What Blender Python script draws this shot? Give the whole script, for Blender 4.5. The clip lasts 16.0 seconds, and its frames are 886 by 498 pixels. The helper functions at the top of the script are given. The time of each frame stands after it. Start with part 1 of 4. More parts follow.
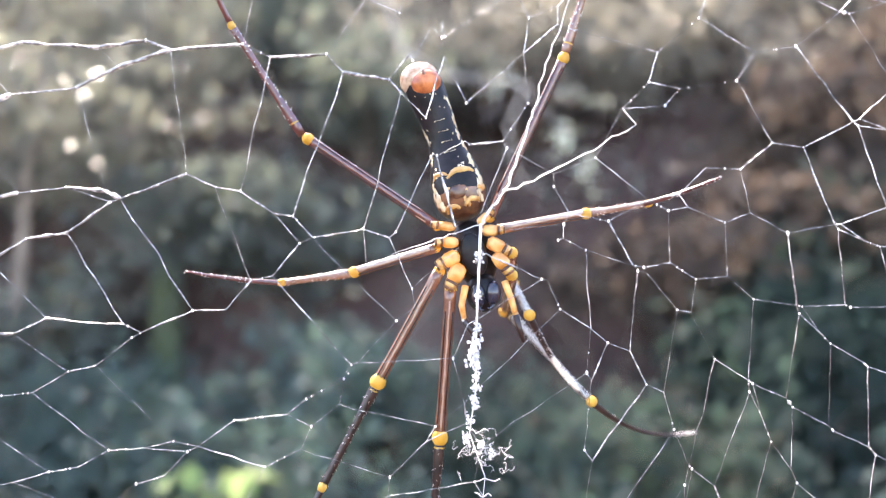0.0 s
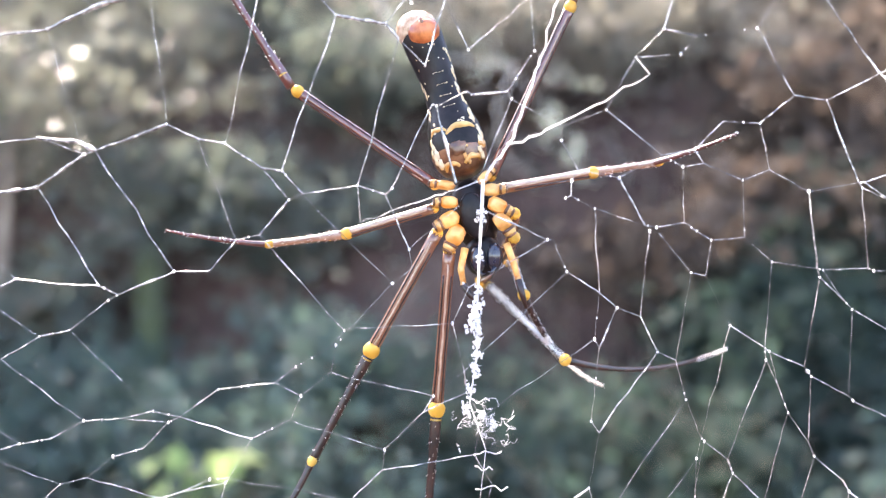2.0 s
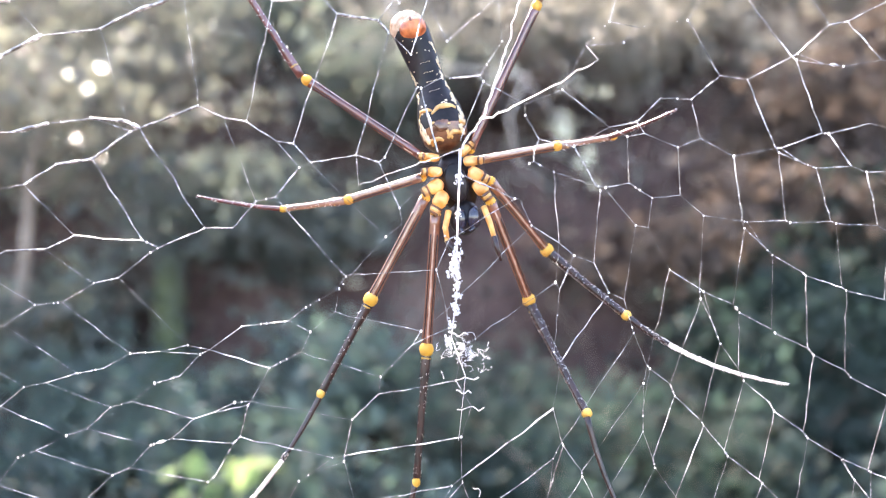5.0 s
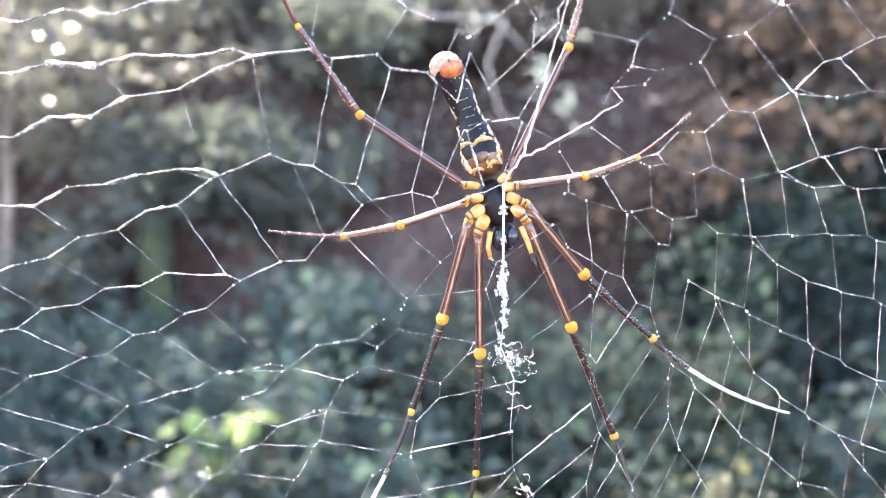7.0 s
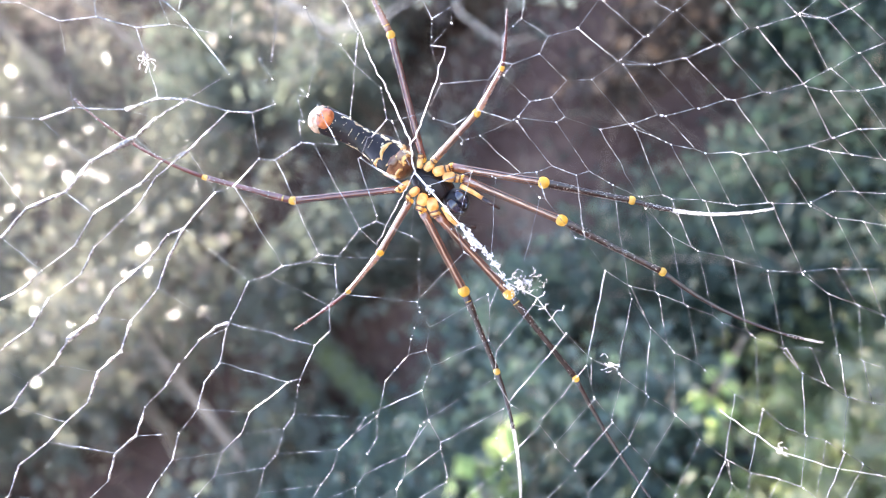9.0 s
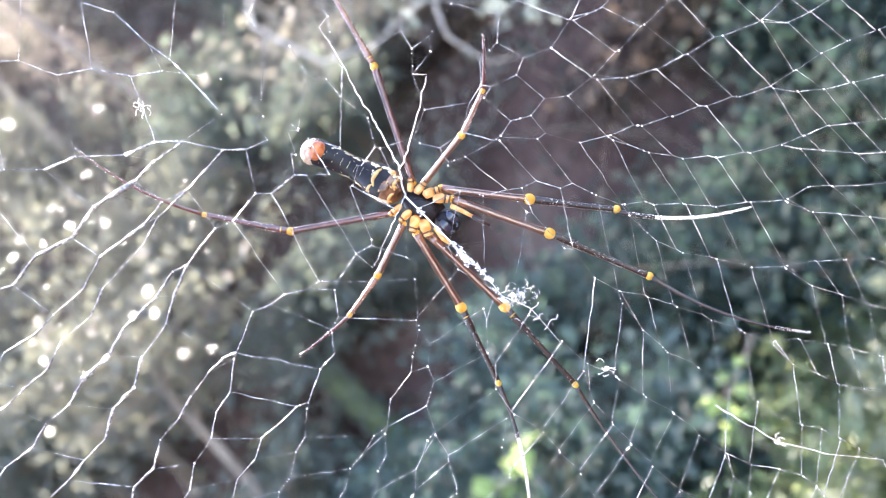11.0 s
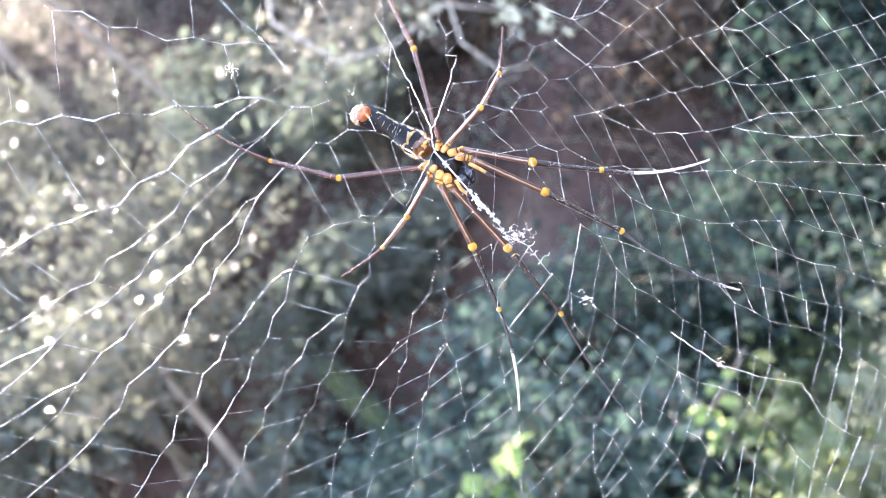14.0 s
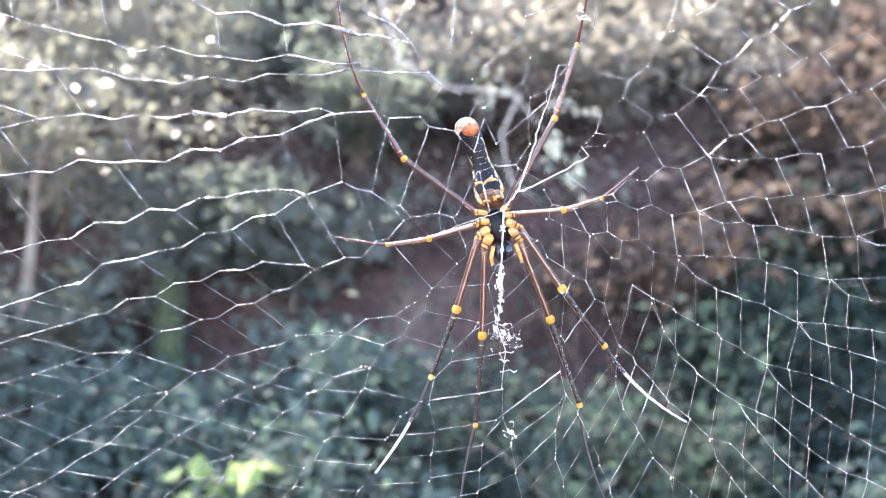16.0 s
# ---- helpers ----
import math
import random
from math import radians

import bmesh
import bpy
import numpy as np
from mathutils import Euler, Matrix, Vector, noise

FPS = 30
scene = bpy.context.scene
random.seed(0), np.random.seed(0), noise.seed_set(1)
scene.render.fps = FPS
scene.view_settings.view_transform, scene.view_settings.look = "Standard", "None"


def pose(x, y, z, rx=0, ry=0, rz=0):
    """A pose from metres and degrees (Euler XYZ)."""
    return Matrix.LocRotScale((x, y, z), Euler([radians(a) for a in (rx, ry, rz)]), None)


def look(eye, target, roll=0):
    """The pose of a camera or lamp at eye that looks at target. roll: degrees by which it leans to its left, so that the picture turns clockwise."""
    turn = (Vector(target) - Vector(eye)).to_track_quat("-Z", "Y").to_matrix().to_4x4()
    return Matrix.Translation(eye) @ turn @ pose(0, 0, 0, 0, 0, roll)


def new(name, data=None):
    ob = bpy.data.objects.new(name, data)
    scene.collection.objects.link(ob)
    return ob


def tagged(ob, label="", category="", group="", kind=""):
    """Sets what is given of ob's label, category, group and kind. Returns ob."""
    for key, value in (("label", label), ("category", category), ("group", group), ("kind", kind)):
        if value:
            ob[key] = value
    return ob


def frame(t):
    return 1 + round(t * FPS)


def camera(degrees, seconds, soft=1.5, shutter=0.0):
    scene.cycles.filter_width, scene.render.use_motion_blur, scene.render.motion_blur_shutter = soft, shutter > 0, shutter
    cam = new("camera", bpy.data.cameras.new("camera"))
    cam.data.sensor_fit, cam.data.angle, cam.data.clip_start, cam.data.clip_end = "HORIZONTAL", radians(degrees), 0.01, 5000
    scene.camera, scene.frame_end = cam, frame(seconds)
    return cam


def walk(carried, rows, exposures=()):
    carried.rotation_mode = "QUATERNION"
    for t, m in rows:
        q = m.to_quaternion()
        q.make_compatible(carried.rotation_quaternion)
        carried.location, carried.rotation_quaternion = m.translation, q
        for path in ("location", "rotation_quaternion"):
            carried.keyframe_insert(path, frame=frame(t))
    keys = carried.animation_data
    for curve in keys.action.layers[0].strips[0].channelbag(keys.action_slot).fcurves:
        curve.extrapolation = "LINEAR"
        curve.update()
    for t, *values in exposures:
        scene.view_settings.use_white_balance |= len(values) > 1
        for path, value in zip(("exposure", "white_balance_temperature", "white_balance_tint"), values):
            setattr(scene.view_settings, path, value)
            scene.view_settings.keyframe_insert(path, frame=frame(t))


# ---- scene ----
# A golden orb-weaver on its web, belly to the lens, before a wooded bank in back light.
cam = camera(54.4, 16.0, soft=1.15)
cam.data.dof.use_dof = True
cam.data.dof.aperture_fstop = 9.6
PATH = [
    (0.0, 0.0000, 0.0000, 1.4000, 0.00, -0.01, 0.00),
    (0.5, 0.0048, 0.0107, 1.3960, 0.72, 0.70, -0.12),
    (1.0, 0.0007, 0.0153, 1.3914, -0.46, 0.55, -0.08),
    (1.5, -0.0007, 0.0155, 1.3950, -0.75, -0.80, -0.22),
    (2.0, -0.0023, 0.0103, 1.3954, -0.91, -1.07, -0.28),
    (2.5, -0.0023, 0.0065, 1.3963, -0.80, -1.57, -0.37),
    (3.0, -0.0008, 0.0052, 1.3942, -0.46, -1.34, -0.33),
    (3.5, -0.0045, 0.0029, 1.3973, -0.87, -2.20, -0.21),
    (4.0, -0.0024, -0.0024, 1.3977, -0.37, -2.17, -0.28),
    (4.5, 0.0005, -0.0070, 1.3938, 0.10, -1.28, -0.09),
    (5.0, 0.0038, -0.0199, 1.3848, 0.15, -0.32, 0.20),
    (5.2, 0.0017, -0.0238, 1.3845, -0.15, -0.69, 0.25),
    (7.3, -0.0120, -0.0556, 1.4057, -1.81, -4.25, 3.81),
    (7.5, -0.0118, -0.0696, 1.4020, -0.44, -2.79, 12.09),
    (8.0, -0.0078, -0.0896, 1.3959, 1.43, -1.33, 27.27),
    (8.5, 0.0129, -0.0801, 1.3945, 4.31, -2.70, 37.76),
    (9.0, 0.0298, -0.0721, 1.3941, 5.42, -3.32, 42.75),
    (9.2, 0.0331, -0.0688, 1.3941, 5.26, -3.31, 43.75),
    (11.3, 0.0322, -0.0844, 1.3910, 5.74, -1.65, 46.80),
    (11.5, 0.0342, -0.0864, 1.3906, 6.10, -1.55, 46.70),
    (12.0, 0.0326, -0.0875, 1.3906, 6.13, -1.45, 46.52),
    (12.5, 0.0249, -0.0936, 1.3847, 6.09, -0.77, 46.08),
    (13.0, 0.0208, -0.1170, 1.3821, 6.10, -0.67, 45.35),
    (13.5, 0.0205, -0.1338, 1.3823, 5.88, -1.12, 44.92),
    (14.0, 0.0204, -0.1473, 1.3814, 5.78, -1.10, 43.47),
    (14.5, 0.0169, -0.1593, 1.3916, 2.72, -2.51, 21.69),
    (15.0, 0.0012, -0.1545, 1.4015, -0.08, -1.61, 7.87),
    (15.5, -0.0108, -0.1418, 1.3993, 0.09, 0.05, 1.99),
    (16.0, -0.0166, -0.1312, 1.3894, -0.60, 0.39, -0.16),
]
walk(cam, [(t, pose(x, y, z, 90 + pitch, roll, yaw)) for t, x, y, z, yaw, pitch, roll in PATH],
     [(0.0, 3.17, 7450, 19.9), (2.0, 3.27, 7440, 20.1), (4.0, 3.38, 7420, 20.2), (5.0, 3.38, 7400, 20.4), (7.3, 3.47, 7220, 20.6), (8.3, 3.4, 7140, 20.2), (13.0, 3.41, 6970, 19.3), (15.0, 3.49, 6990, 19.0), (16.0, 3.43, 7000, 19.0)])

# ---- light: a high sun behind the web, a little to the left, and the sky
SUN_AZ, SUN_EL = radians(-27), radians(50)
SUN = Vector((math.sin(SUN_AZ) * math.cos(SUN_EL), math.cos(SUN_AZ) * math.cos(SUN_EL), math.sin(SUN_EL)))
world = bpy.data.worlds.new("sky")
scene.world = world
world.use_nodes = True
sky = world.node_tree.nodes.new("ShaderNodeTexSky")
sky.sky_type, sky.sun_disc = "NISHITA", False
sky.sun_elevation, sky.sun_rotation = SUN_EL, SUN_AZ
world.node_tree.links.new(sky.outputs[0], world.node_tree.nodes["Background"].inputs[0])
world.node_tree.nodes["Background"].inputs[1].default_value = 0.15
sun_data = bpy.data.lights.new("sun", "SUN")
sun_data.energy, sun_data.angle, sun_data.color = 3.1, radians(0.53), (1.0, 0.95, 0.86)
sun = new("sun", sun_data)
sun.matrix_world = look(SUN * 20, (0, 0, 0))


# ---- materials
def material(name, build):
    m = bpy.data.materials.new(name)
    m.use_nodes = True
    nt = m.node_tree
    nt.nodes.clear()
    out = nt.nodes.new("ShaderNodeOutputMaterial")
    nt.links.new(build(nt), out.inputs[0])
    return m


def node(nt, kind, **inputs):
    n = nt.nodes.new(kind)
    for key, value in inputs.items():
        slot = n.inputs[key.replace("_", " ")]
        if isinstance(value, bpy.types.NodeSocket):
            nt.links.new(value, slot)
        else:
            slot.default_value = value
    return n


def ramp(nt, fac, stops):
    r = nt.nodes.new("ShaderNodeValToRGB")
    nt.links.new(fac, r.inputs[0])
    e = r.color_ramp.elements
    while len(e) < len(stops):
        e.new(0.5)
    for slot, (p, c) in zip(e, stops):
        slot.position, slot.color = p, (*c, 1)
    return r.outputs[0]


def noise_of(nt, scale, detail=3.0, space="Object"):
    co = nt.nodes.new("ShaderNodeTexCoord")
    return node(nt, "ShaderNodeTexNoise", Vector=co.outputs[space], Scale=scale, Detail=detail).outputs[0]


def add_bump(nt, bsdf, height, strength, distance):
    b = node(nt, "ShaderNodeBump", Height=height, Strength=strength, Distance=distance)
    nt.links.new(b.outputs[0], bsdf.inputs["Normal"])


def horny(name, dark, light, scale, rough, thin=0.0, glow=(1, 0.5, 0.1), coat=0.0, shine=0.5):
    """Chitin: mottled, glossy, more or less letting light through."""
    def build(nt):
        n = noise_of(nt, scale)
        col = ramp(nt, n, [(0.35, dark), (0.65, light)])
        p = node(nt, "ShaderNodeBsdfPrincipled", Base_Color=col, Roughness=rough, Coat_Weight=coat, Coat_Roughness=0.2, Specular_IOR_Level=shine)
        add_bump(nt, p, noise_of(nt, scale * 4), 0.25, 0.0002)
        if not thin:
            return p.outputs[0]
        t = node(nt, "ShaderNodeBsdfTranslucent", Color=(*glow, 1))
        return mix_shader(nt, thin, p.outputs[0], t.outputs[0])
    return material(name, build)


def mix_shader(nt, fac, a, b):
    m = nt.nodes.new("ShaderNodeMixShader")
    m.inputs[0].default_value = fac
    nt.links.new(a, m.inputs[1])
    nt.links.new(b, m.inputs[2])
    return m.outputs[0]


def silk_build(nt):
    # glue droplets and dashed sun glints, both in the colour: bright and dim stretches along each thread
    fine, broad = noise_of(nt, 1100, 1.0), noise_of(nt, 170, 1.0)
    half = node(nt, "ShaderNodeMixRGB", Fac=0.5, Color1=fine, Color2=broad)
    col = ramp(nt, half.outputs[0], [(0.38, (0.22, 0.22, 0.225)), (0.5, (0.5, 0.5, 0.51)), (0.6, (0.98, 0.98, 0.98))])
    d = node(nt, "ShaderNodeBsdfDiffuse", Color=col)
    t = node(nt, "ShaderNodeBsdfTranslucent", Color=col)
    g = node(nt, "ShaderNodeBsdfGlossy", Color=col, Roughness=0.19)
    return mix_shader(nt, 0.5, mix_shader(nt, 0.6, d.outputs[0], t.outputs[0]), g.outputs[0])


def fluff_build(nt):
    n = noise_of(nt, 900)
    col = ramp(nt, n, [(0.3, (0.8, 0.79, 0.79)), (0.7, (0.93, 0.93, 0.93))])
    d = node(nt, "ShaderNodeBsdfDiffuse", Color=col)
    t = node(nt, "ShaderNodeBsdfTranslucent", Color=(0.95, 0.94, 0.94, 1))
    return mix_shader(nt, 0.62, d.outputs[0], t.outputs[0])


def hair_build(nt):
    g = node(nt, "ShaderNodeBsdfGlossy", Color=(0.95, 0.95, 0.95, 1), Roughness=0.4)
    t = node(nt, "ShaderNodeBsdfTranslucent", Color=(0.95, 0.93, 0.92, 1))
    return mix_shader(nt, 0.6, g.outputs[0], t.outputs[0])


def glint_build(nt):
    col = ramp(nt, noise_of(nt, 1500), [(0.35, (0.35, 0.30, 0.28)), (0.6, (0.85, 0.83, 0.82))])
    p = node(nt, "ShaderNodeBsdfPrincipled", Base_Color=col, Roughness=0.35)
    t = node(nt, "ShaderNodeBsdfTranslucent", Color=(0.9, 0.88, 0.86, 1))
    return mix_shader(nt, 0.5, p.outputs[0], t.outputs[0])


def leaf_material(name, a, b, through_colour, rough=0.4, thin=0.45, shine=0.5):
    def build(nt):
        geo = nt.nodes.new("ShaderNodeNewGeometry")
        col = ramp(nt, geo.outputs["Random Per Island"], [(0.0, a), (1.0, b)])
        vein = noise_of(nt, 60)
        mixed = node(nt, "ShaderNodeMixRGB", Fac=0.35, Color1=col, Color2=ramp(nt, vein, [(0.3, a), (0.7, b)]))
        p = node(nt, "ShaderNodeBsdfPrincipled", Base_Color=mixed.outputs[0], Roughness=rough, Specular_IOR_Level=shine)
        t = node(nt, "ShaderNodeBsdfTranslucent", Color=(*through_colour, 1))
        return mix_shader(nt, thin, p.outputs[0], t.outputs[0])
    return material(name, build)


def rough_build(stops, scale, bump):
    def build(nt):
        n = noise_of(nt, scale, 8)
        n2 = noise_of(nt, scale * 9, 4)
        add = nt.nodes.new("ShaderNodeMath")
        add.operation = "MULTIPLY_ADD"
        nt.links.new(n2, add.inputs[0])
        add.inputs[1].default_value = 0.4
        nt.links.new(n, add.inputs[2])
        col = ramp(nt, add.outputs[0], stops)
        p = node(nt, "ShaderNodeBsdfPrincipled", Base_Color=col, Roughness=0.9, Specular_IOR_Level=0.12)
        add_bump(nt, p, n2, 0.8, bump)
        return p.outputs[0]
    return build


SILK = material("silk", silk_build)
FLUFF = material("fluffy_silk", fluff_build)
# whitish colour that stands in for the sun's glint on the feet
FOOT_GLINT = material("foot_glint", glint_build)
HAIR = material("pale_hair", hair_build)
LEG_BROWN = horny("leg_brown", (0.11, 0.048, 0.03), (0.24, 0.12, 0.08), 500, 0.25, 0.2, (0.6, 0.3, 0.18), coat=1.0, shine=0.8)
LEG_MAROON = horny("leg_maroon", (0.06, 0.016, 0.011), (0.14, 0.044, 0.032), 500, 0.25, 0.18, (0.5, 0.16, 0.1), coat=1.0, shine=0.8)
LEG_PALE = horny("leg_pale", (0.42, 0.29, 0.21), (0.7, 0.53, 0.4), 700, 0.25, 0.4, (0.8, 0.55, 0.4), coat=1.0, shine=0.9)
LEG_DARK = horny("leg_dark", (0.010, 0.007, 0.007), (0.035, 0.014, 0.011), 600, 0.3)
LEG_END = horny("leg_end", (0.05, 0.010, 0.010), (0.13, 0.03, 0.026), 600, 0.3, 0.12, (0.5, 0.09, 0.07), coat=0.8, shine=0.9)
YELLOW = horny("joint_yellow", (0.76, 0.42, 0.06), (0.9, 0.62, 0.18), 420, 0.4, 0.55, (1.0, 0.70, 0.18))
HIP_YELLOW = horny("hip_yellow", (0.58, 0.27, 0.07), (0.95, 0.66, 0.27), 430, 0.3, 0.38, (1.0, 0.62, 0.2), coat=0.8)
BLACK = horny("body_black", (0.004, 0.004, 0.005), (0.016, 0.012, 0.014), 300, 0.36, shine=0.22)
BLUE_BLACK = horny("jaw_black", (0.006, 0.007, 0.014), (0.016, 0.02, 0.04), 300, 0.2, coat=0.5)
PLATE = horny("plate_brown", (0.05, 0.018, 0.010), (0.24, 0.10, 0.045), 420, 0.28, 0.1, (0.7, 0.3, 0.1), coat=0.6)
RED = horny("spinneret_red", (0.36, 0.08, 0.025), (0.78, 0.27, 0.09), 520, 0.32, 0.3, (0.9, 0.24, 0.06), coat=0.6)
PALE = horny("pale_spot", (0.72, 0.52, 0.28), (0.9, 0.8, 0.58), 400, 0.4, 0.3, (1, 0.8, 0.45))
PALE_DOME = horny("pale_dome", (0.30, 0.14, 0.07), (0.82, 0.68, 0.52), 800, 0.35, 0.3, (1, 0.7, 0.42), coat=0.3)
# near-white: paints the sun's highlight on the upper edge of legs b, f
EDGE_HIGHLIGHT = horny("edge_highlight", (0.55, 0.46, 0.42), (0.85, 0.78, 0.74), 800, 0.3, 0.35, (0.9, 0.8, 0.72), coat=0.8, shine=0.8)
LEG_TAN = horny("leg_tan", (0.14, 0.08, 0.065), (0.34, 0.23, 0.19), 600, 0.25, 0.3, (0.7, 0.48, 0.36), coat=1.0, shine=0.8)
BARK = material("bark", rough_build([(0.3, (0.10, 0.075, 0.06)), (0.7, (0.26, 0.21, 0.17)), (1.0, (0.36, 0.30, 0.25))], 14, 0.004))
MOSS = material("moss", rough_build([(0.3, (0.04, 0.05, 0.028)), (0.8, (0.10, 0.12, 0.06))], 25, 0.004))
PALE_TWIG = material("pale_twig", rough_build([(0.3, (0.30, 0.27, 0.24)), (0.8, (0.55, 0.51, 0.46))], 30, 0.003))
SOIL = material("soil", rough_build([(0.3, (0.02, 0.0105, 0.009)), (0.55, (0.043, 0.025, 0.021)), (0.75, (0.068, 0.042, 0.036)), (1.0, (0.14, 0.1, 0.08))], 2.2, 0.03))
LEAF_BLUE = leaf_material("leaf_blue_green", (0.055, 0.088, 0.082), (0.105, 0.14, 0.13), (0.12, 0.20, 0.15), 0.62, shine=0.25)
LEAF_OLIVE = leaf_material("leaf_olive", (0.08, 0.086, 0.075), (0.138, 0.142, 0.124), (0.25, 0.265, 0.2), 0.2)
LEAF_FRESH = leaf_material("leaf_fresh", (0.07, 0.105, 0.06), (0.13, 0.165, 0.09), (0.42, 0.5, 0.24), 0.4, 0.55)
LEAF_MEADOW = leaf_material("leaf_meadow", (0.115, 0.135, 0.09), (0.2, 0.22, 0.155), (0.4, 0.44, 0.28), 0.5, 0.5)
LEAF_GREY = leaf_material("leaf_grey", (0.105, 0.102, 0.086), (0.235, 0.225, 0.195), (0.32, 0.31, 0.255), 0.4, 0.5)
LEAF_BROWN = leaf_material("leaf_brown", (0.03, 0.018, 0.016), (0.14, 0.092, 0.075), (0.12, 0.07, 0.05), 0.7, 0.2, 0.15)
# grey-brown, darkened to put the right slope's shadow into the colour
LEAF_TAUPE = leaf_material("leaf_taupe", (0.052, 0.041, 0.035), (0.125, 0.1, 0.085), (0.14, 0.108, 0.088), 0.6, 0.4, 0.2)
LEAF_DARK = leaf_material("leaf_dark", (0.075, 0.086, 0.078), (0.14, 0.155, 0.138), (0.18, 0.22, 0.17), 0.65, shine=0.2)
# teal leaves in a darker copy, the bank's shade painted in
LEAF_SHADED = leaf_material("leaf_shaded_teal", (0.031, 0.049, 0.044), (0.059, 0.082, 0.073), (0.056, 0.10, 0.078), 0.6, shine=0.1)
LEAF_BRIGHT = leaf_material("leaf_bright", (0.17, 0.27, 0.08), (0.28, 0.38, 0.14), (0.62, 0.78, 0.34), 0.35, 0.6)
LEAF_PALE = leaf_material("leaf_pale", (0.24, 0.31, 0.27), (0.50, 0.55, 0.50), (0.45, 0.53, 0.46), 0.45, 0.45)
LEAF_DRY = leaf_material("leaf_dry", (0.14, 0.134, 0.11), (0.275, 0.262, 0.22), (0.375, 0.358, 0.288), 0.45, 0.5)


# ---- mesh helpers
def link_mesh(name, verts, faces, mats, parent=None, label="", smooth=True, slots=None):
    me = bpy.data.meshes.new(name)
    me.from_pydata([tuple(v) for v in verts], [], faces)
    for m in mats:
        me.materials.append(m)
    if smooth:
        me.polygons.foreach_set("use_smooth", [True] * len(me.polygons))
    if slots is not None:
        me.polygons.foreach_set("material_index", slots)
    me.update()
    ob = new(name, me)
    ob.parent = parent
    if label:
        ob["label"] = label
    return ob


class Shape:
    """Collects rings, blobs and strands into one mesh."""
    def __init__(self):
        self.v, self.f, self.s = [], [], []

    def tube(self, pts, radii, sides=8, slot=0, caps=True, slots=None):
        pts = [Vector(p) for p in pts]
        side = None
        start = len(self.v)
        for i, p in enumerate(pts):
            d = (pts[min(i + 1, len(pts) - 1)] - pts[max(i - 1, 0)]).normalized()
            if side is None:
                side = d.orthogonal().normalized()
            side = (side - d * side.dot(d)).normalized()
            up = d.cross(side)
            r = radii[i] if isinstance(radii, (list, tuple)) else radii
            for k in range(sides):
                a = 2 * math.pi * k / sides
                self.v.append(p + (side * math.cos(a) + up * math.sin(a)) * r)
        for i in range(len(pts) - 1):
            for k in range(sides):
                a, b = start + i * sides + k, start + i * sides + (k + 1) % sides
                self.f.append((a, b, b + sides, a + sides))
                self.s.append(slots[i] if slots else slot)
        if caps:
            self.f.append(tuple(range(start + sides - 1, start - 1, -1)))
            n = len(self.v)
            self.f.append(tuple(range(n - sides, n)))
            self.s += [slots[0] if slots else slot, slots[-1] if slots else slot]

    def blob(self, centre, axes, turn=None, rings=7, sides=10, slot=0, lump=0.0, square=1.0):
        c = Vector(centre)
        turn = turn or Matrix.Identity(3)
        start = len(self.v)
        for i in range(1, rings):
            th = math.pi * i / rings
            for k in range(sides):
                a = 2 * math.pi * k / sides
                d = Vector((math.sin(th) * math.cos(a), math.sin(th) * math.sin(a), math.cos(th)))
                w = 1 + lump * noise.noise((c + d * 3) * 1.7)
                if square != 1.0:
                    d = Vector([math.copysign(abs(e) ** square, e) for e in d])
                self.v.append(c + turn @ Vector((d.x * axes[0], d.y * axes[1], d.z * axes[2])) * w)
        top, bot = len(self.v), len(self.v) + 1
        self.v += [c + turn @ Vector((0, 0, axes[2])), c + turn @ Vector((0, 0, -axes[2]))]
        for i in range(rings - 2):
            for k in range(sides):
                a, b = start + i * sides + k, start + i * sides + (k + 1) % sides
                self.f.append((a, a + sides, b + sides, b))
                self.s.append(slot)
        last = start + (rings - 2) * sides
        for k in range(sides):
            self.f.append((top, start + k, start + (k + 1) % sides))
            self.f.append((bot, last + (k + 1) % sides, last + k))
            self.s += [slot, slot]

    def spike(self, base, tip, r, slot=0):
        base, tip = Vector(base), Vector(tip)
        d = (tip - base).normalized()
        s = d.orthogonal()
        u = d.cross(s)
        n = len(self.v)
        self.v += [base + s * r, base - s * r * 0.5 + u * r * 0.87, base - s * r * 0.5 - u * r * 0.87, tip]
        self.f += [(n, n + 1, n + 3), (n + 1, n + 2, n + 3), (n + 2, n, n + 3)]
        self.s += [slot] * 3

    def put(self, name, mats, parent=None, label="", scale=1.0, smooth=True):
        v = [p * scale for p in self.v]
        return link_mesh(name, v, self.f, mats, parent, label, smooth, self.s)


def bone(a, b, ref=(0, -1, 0)):
    """A pose at a (millimetres) whose z runs to b and whose x leans to ref."""
    a, b = Vector(a) / 1000, Vector(b) / 1000
    z = (b - a).normalized()
    x = Vector(ref)
    x = (x - z * x.dot(z)).normalized()
    y = z.cross(x)
    m = Matrix((x, y, z)).transposed().to_4x4()
    m.translation = a
    return m


# ---- ground: one sheet, level underfoot, rising as a wooded bank
def ground_height(x, y):
    rise = max(0.0, y - 2.1)
    z = 0.85 * rise if rise < 11 else 9.35 + 0.25 * (rise - 11) * math.exp(-rise / 60)
    z *= min(1.0, 0.35 + rise * 0.4) if rise < 1.6 else 1.0
    rough = 0.16 * noise.noise((x * 0.7, y * 0.7, 0.3)) + 0.05 * noise.noise((x * 2.6, y * 2.6, 7.0))
    return z + rough * min(1.0, 0.25 + rise)


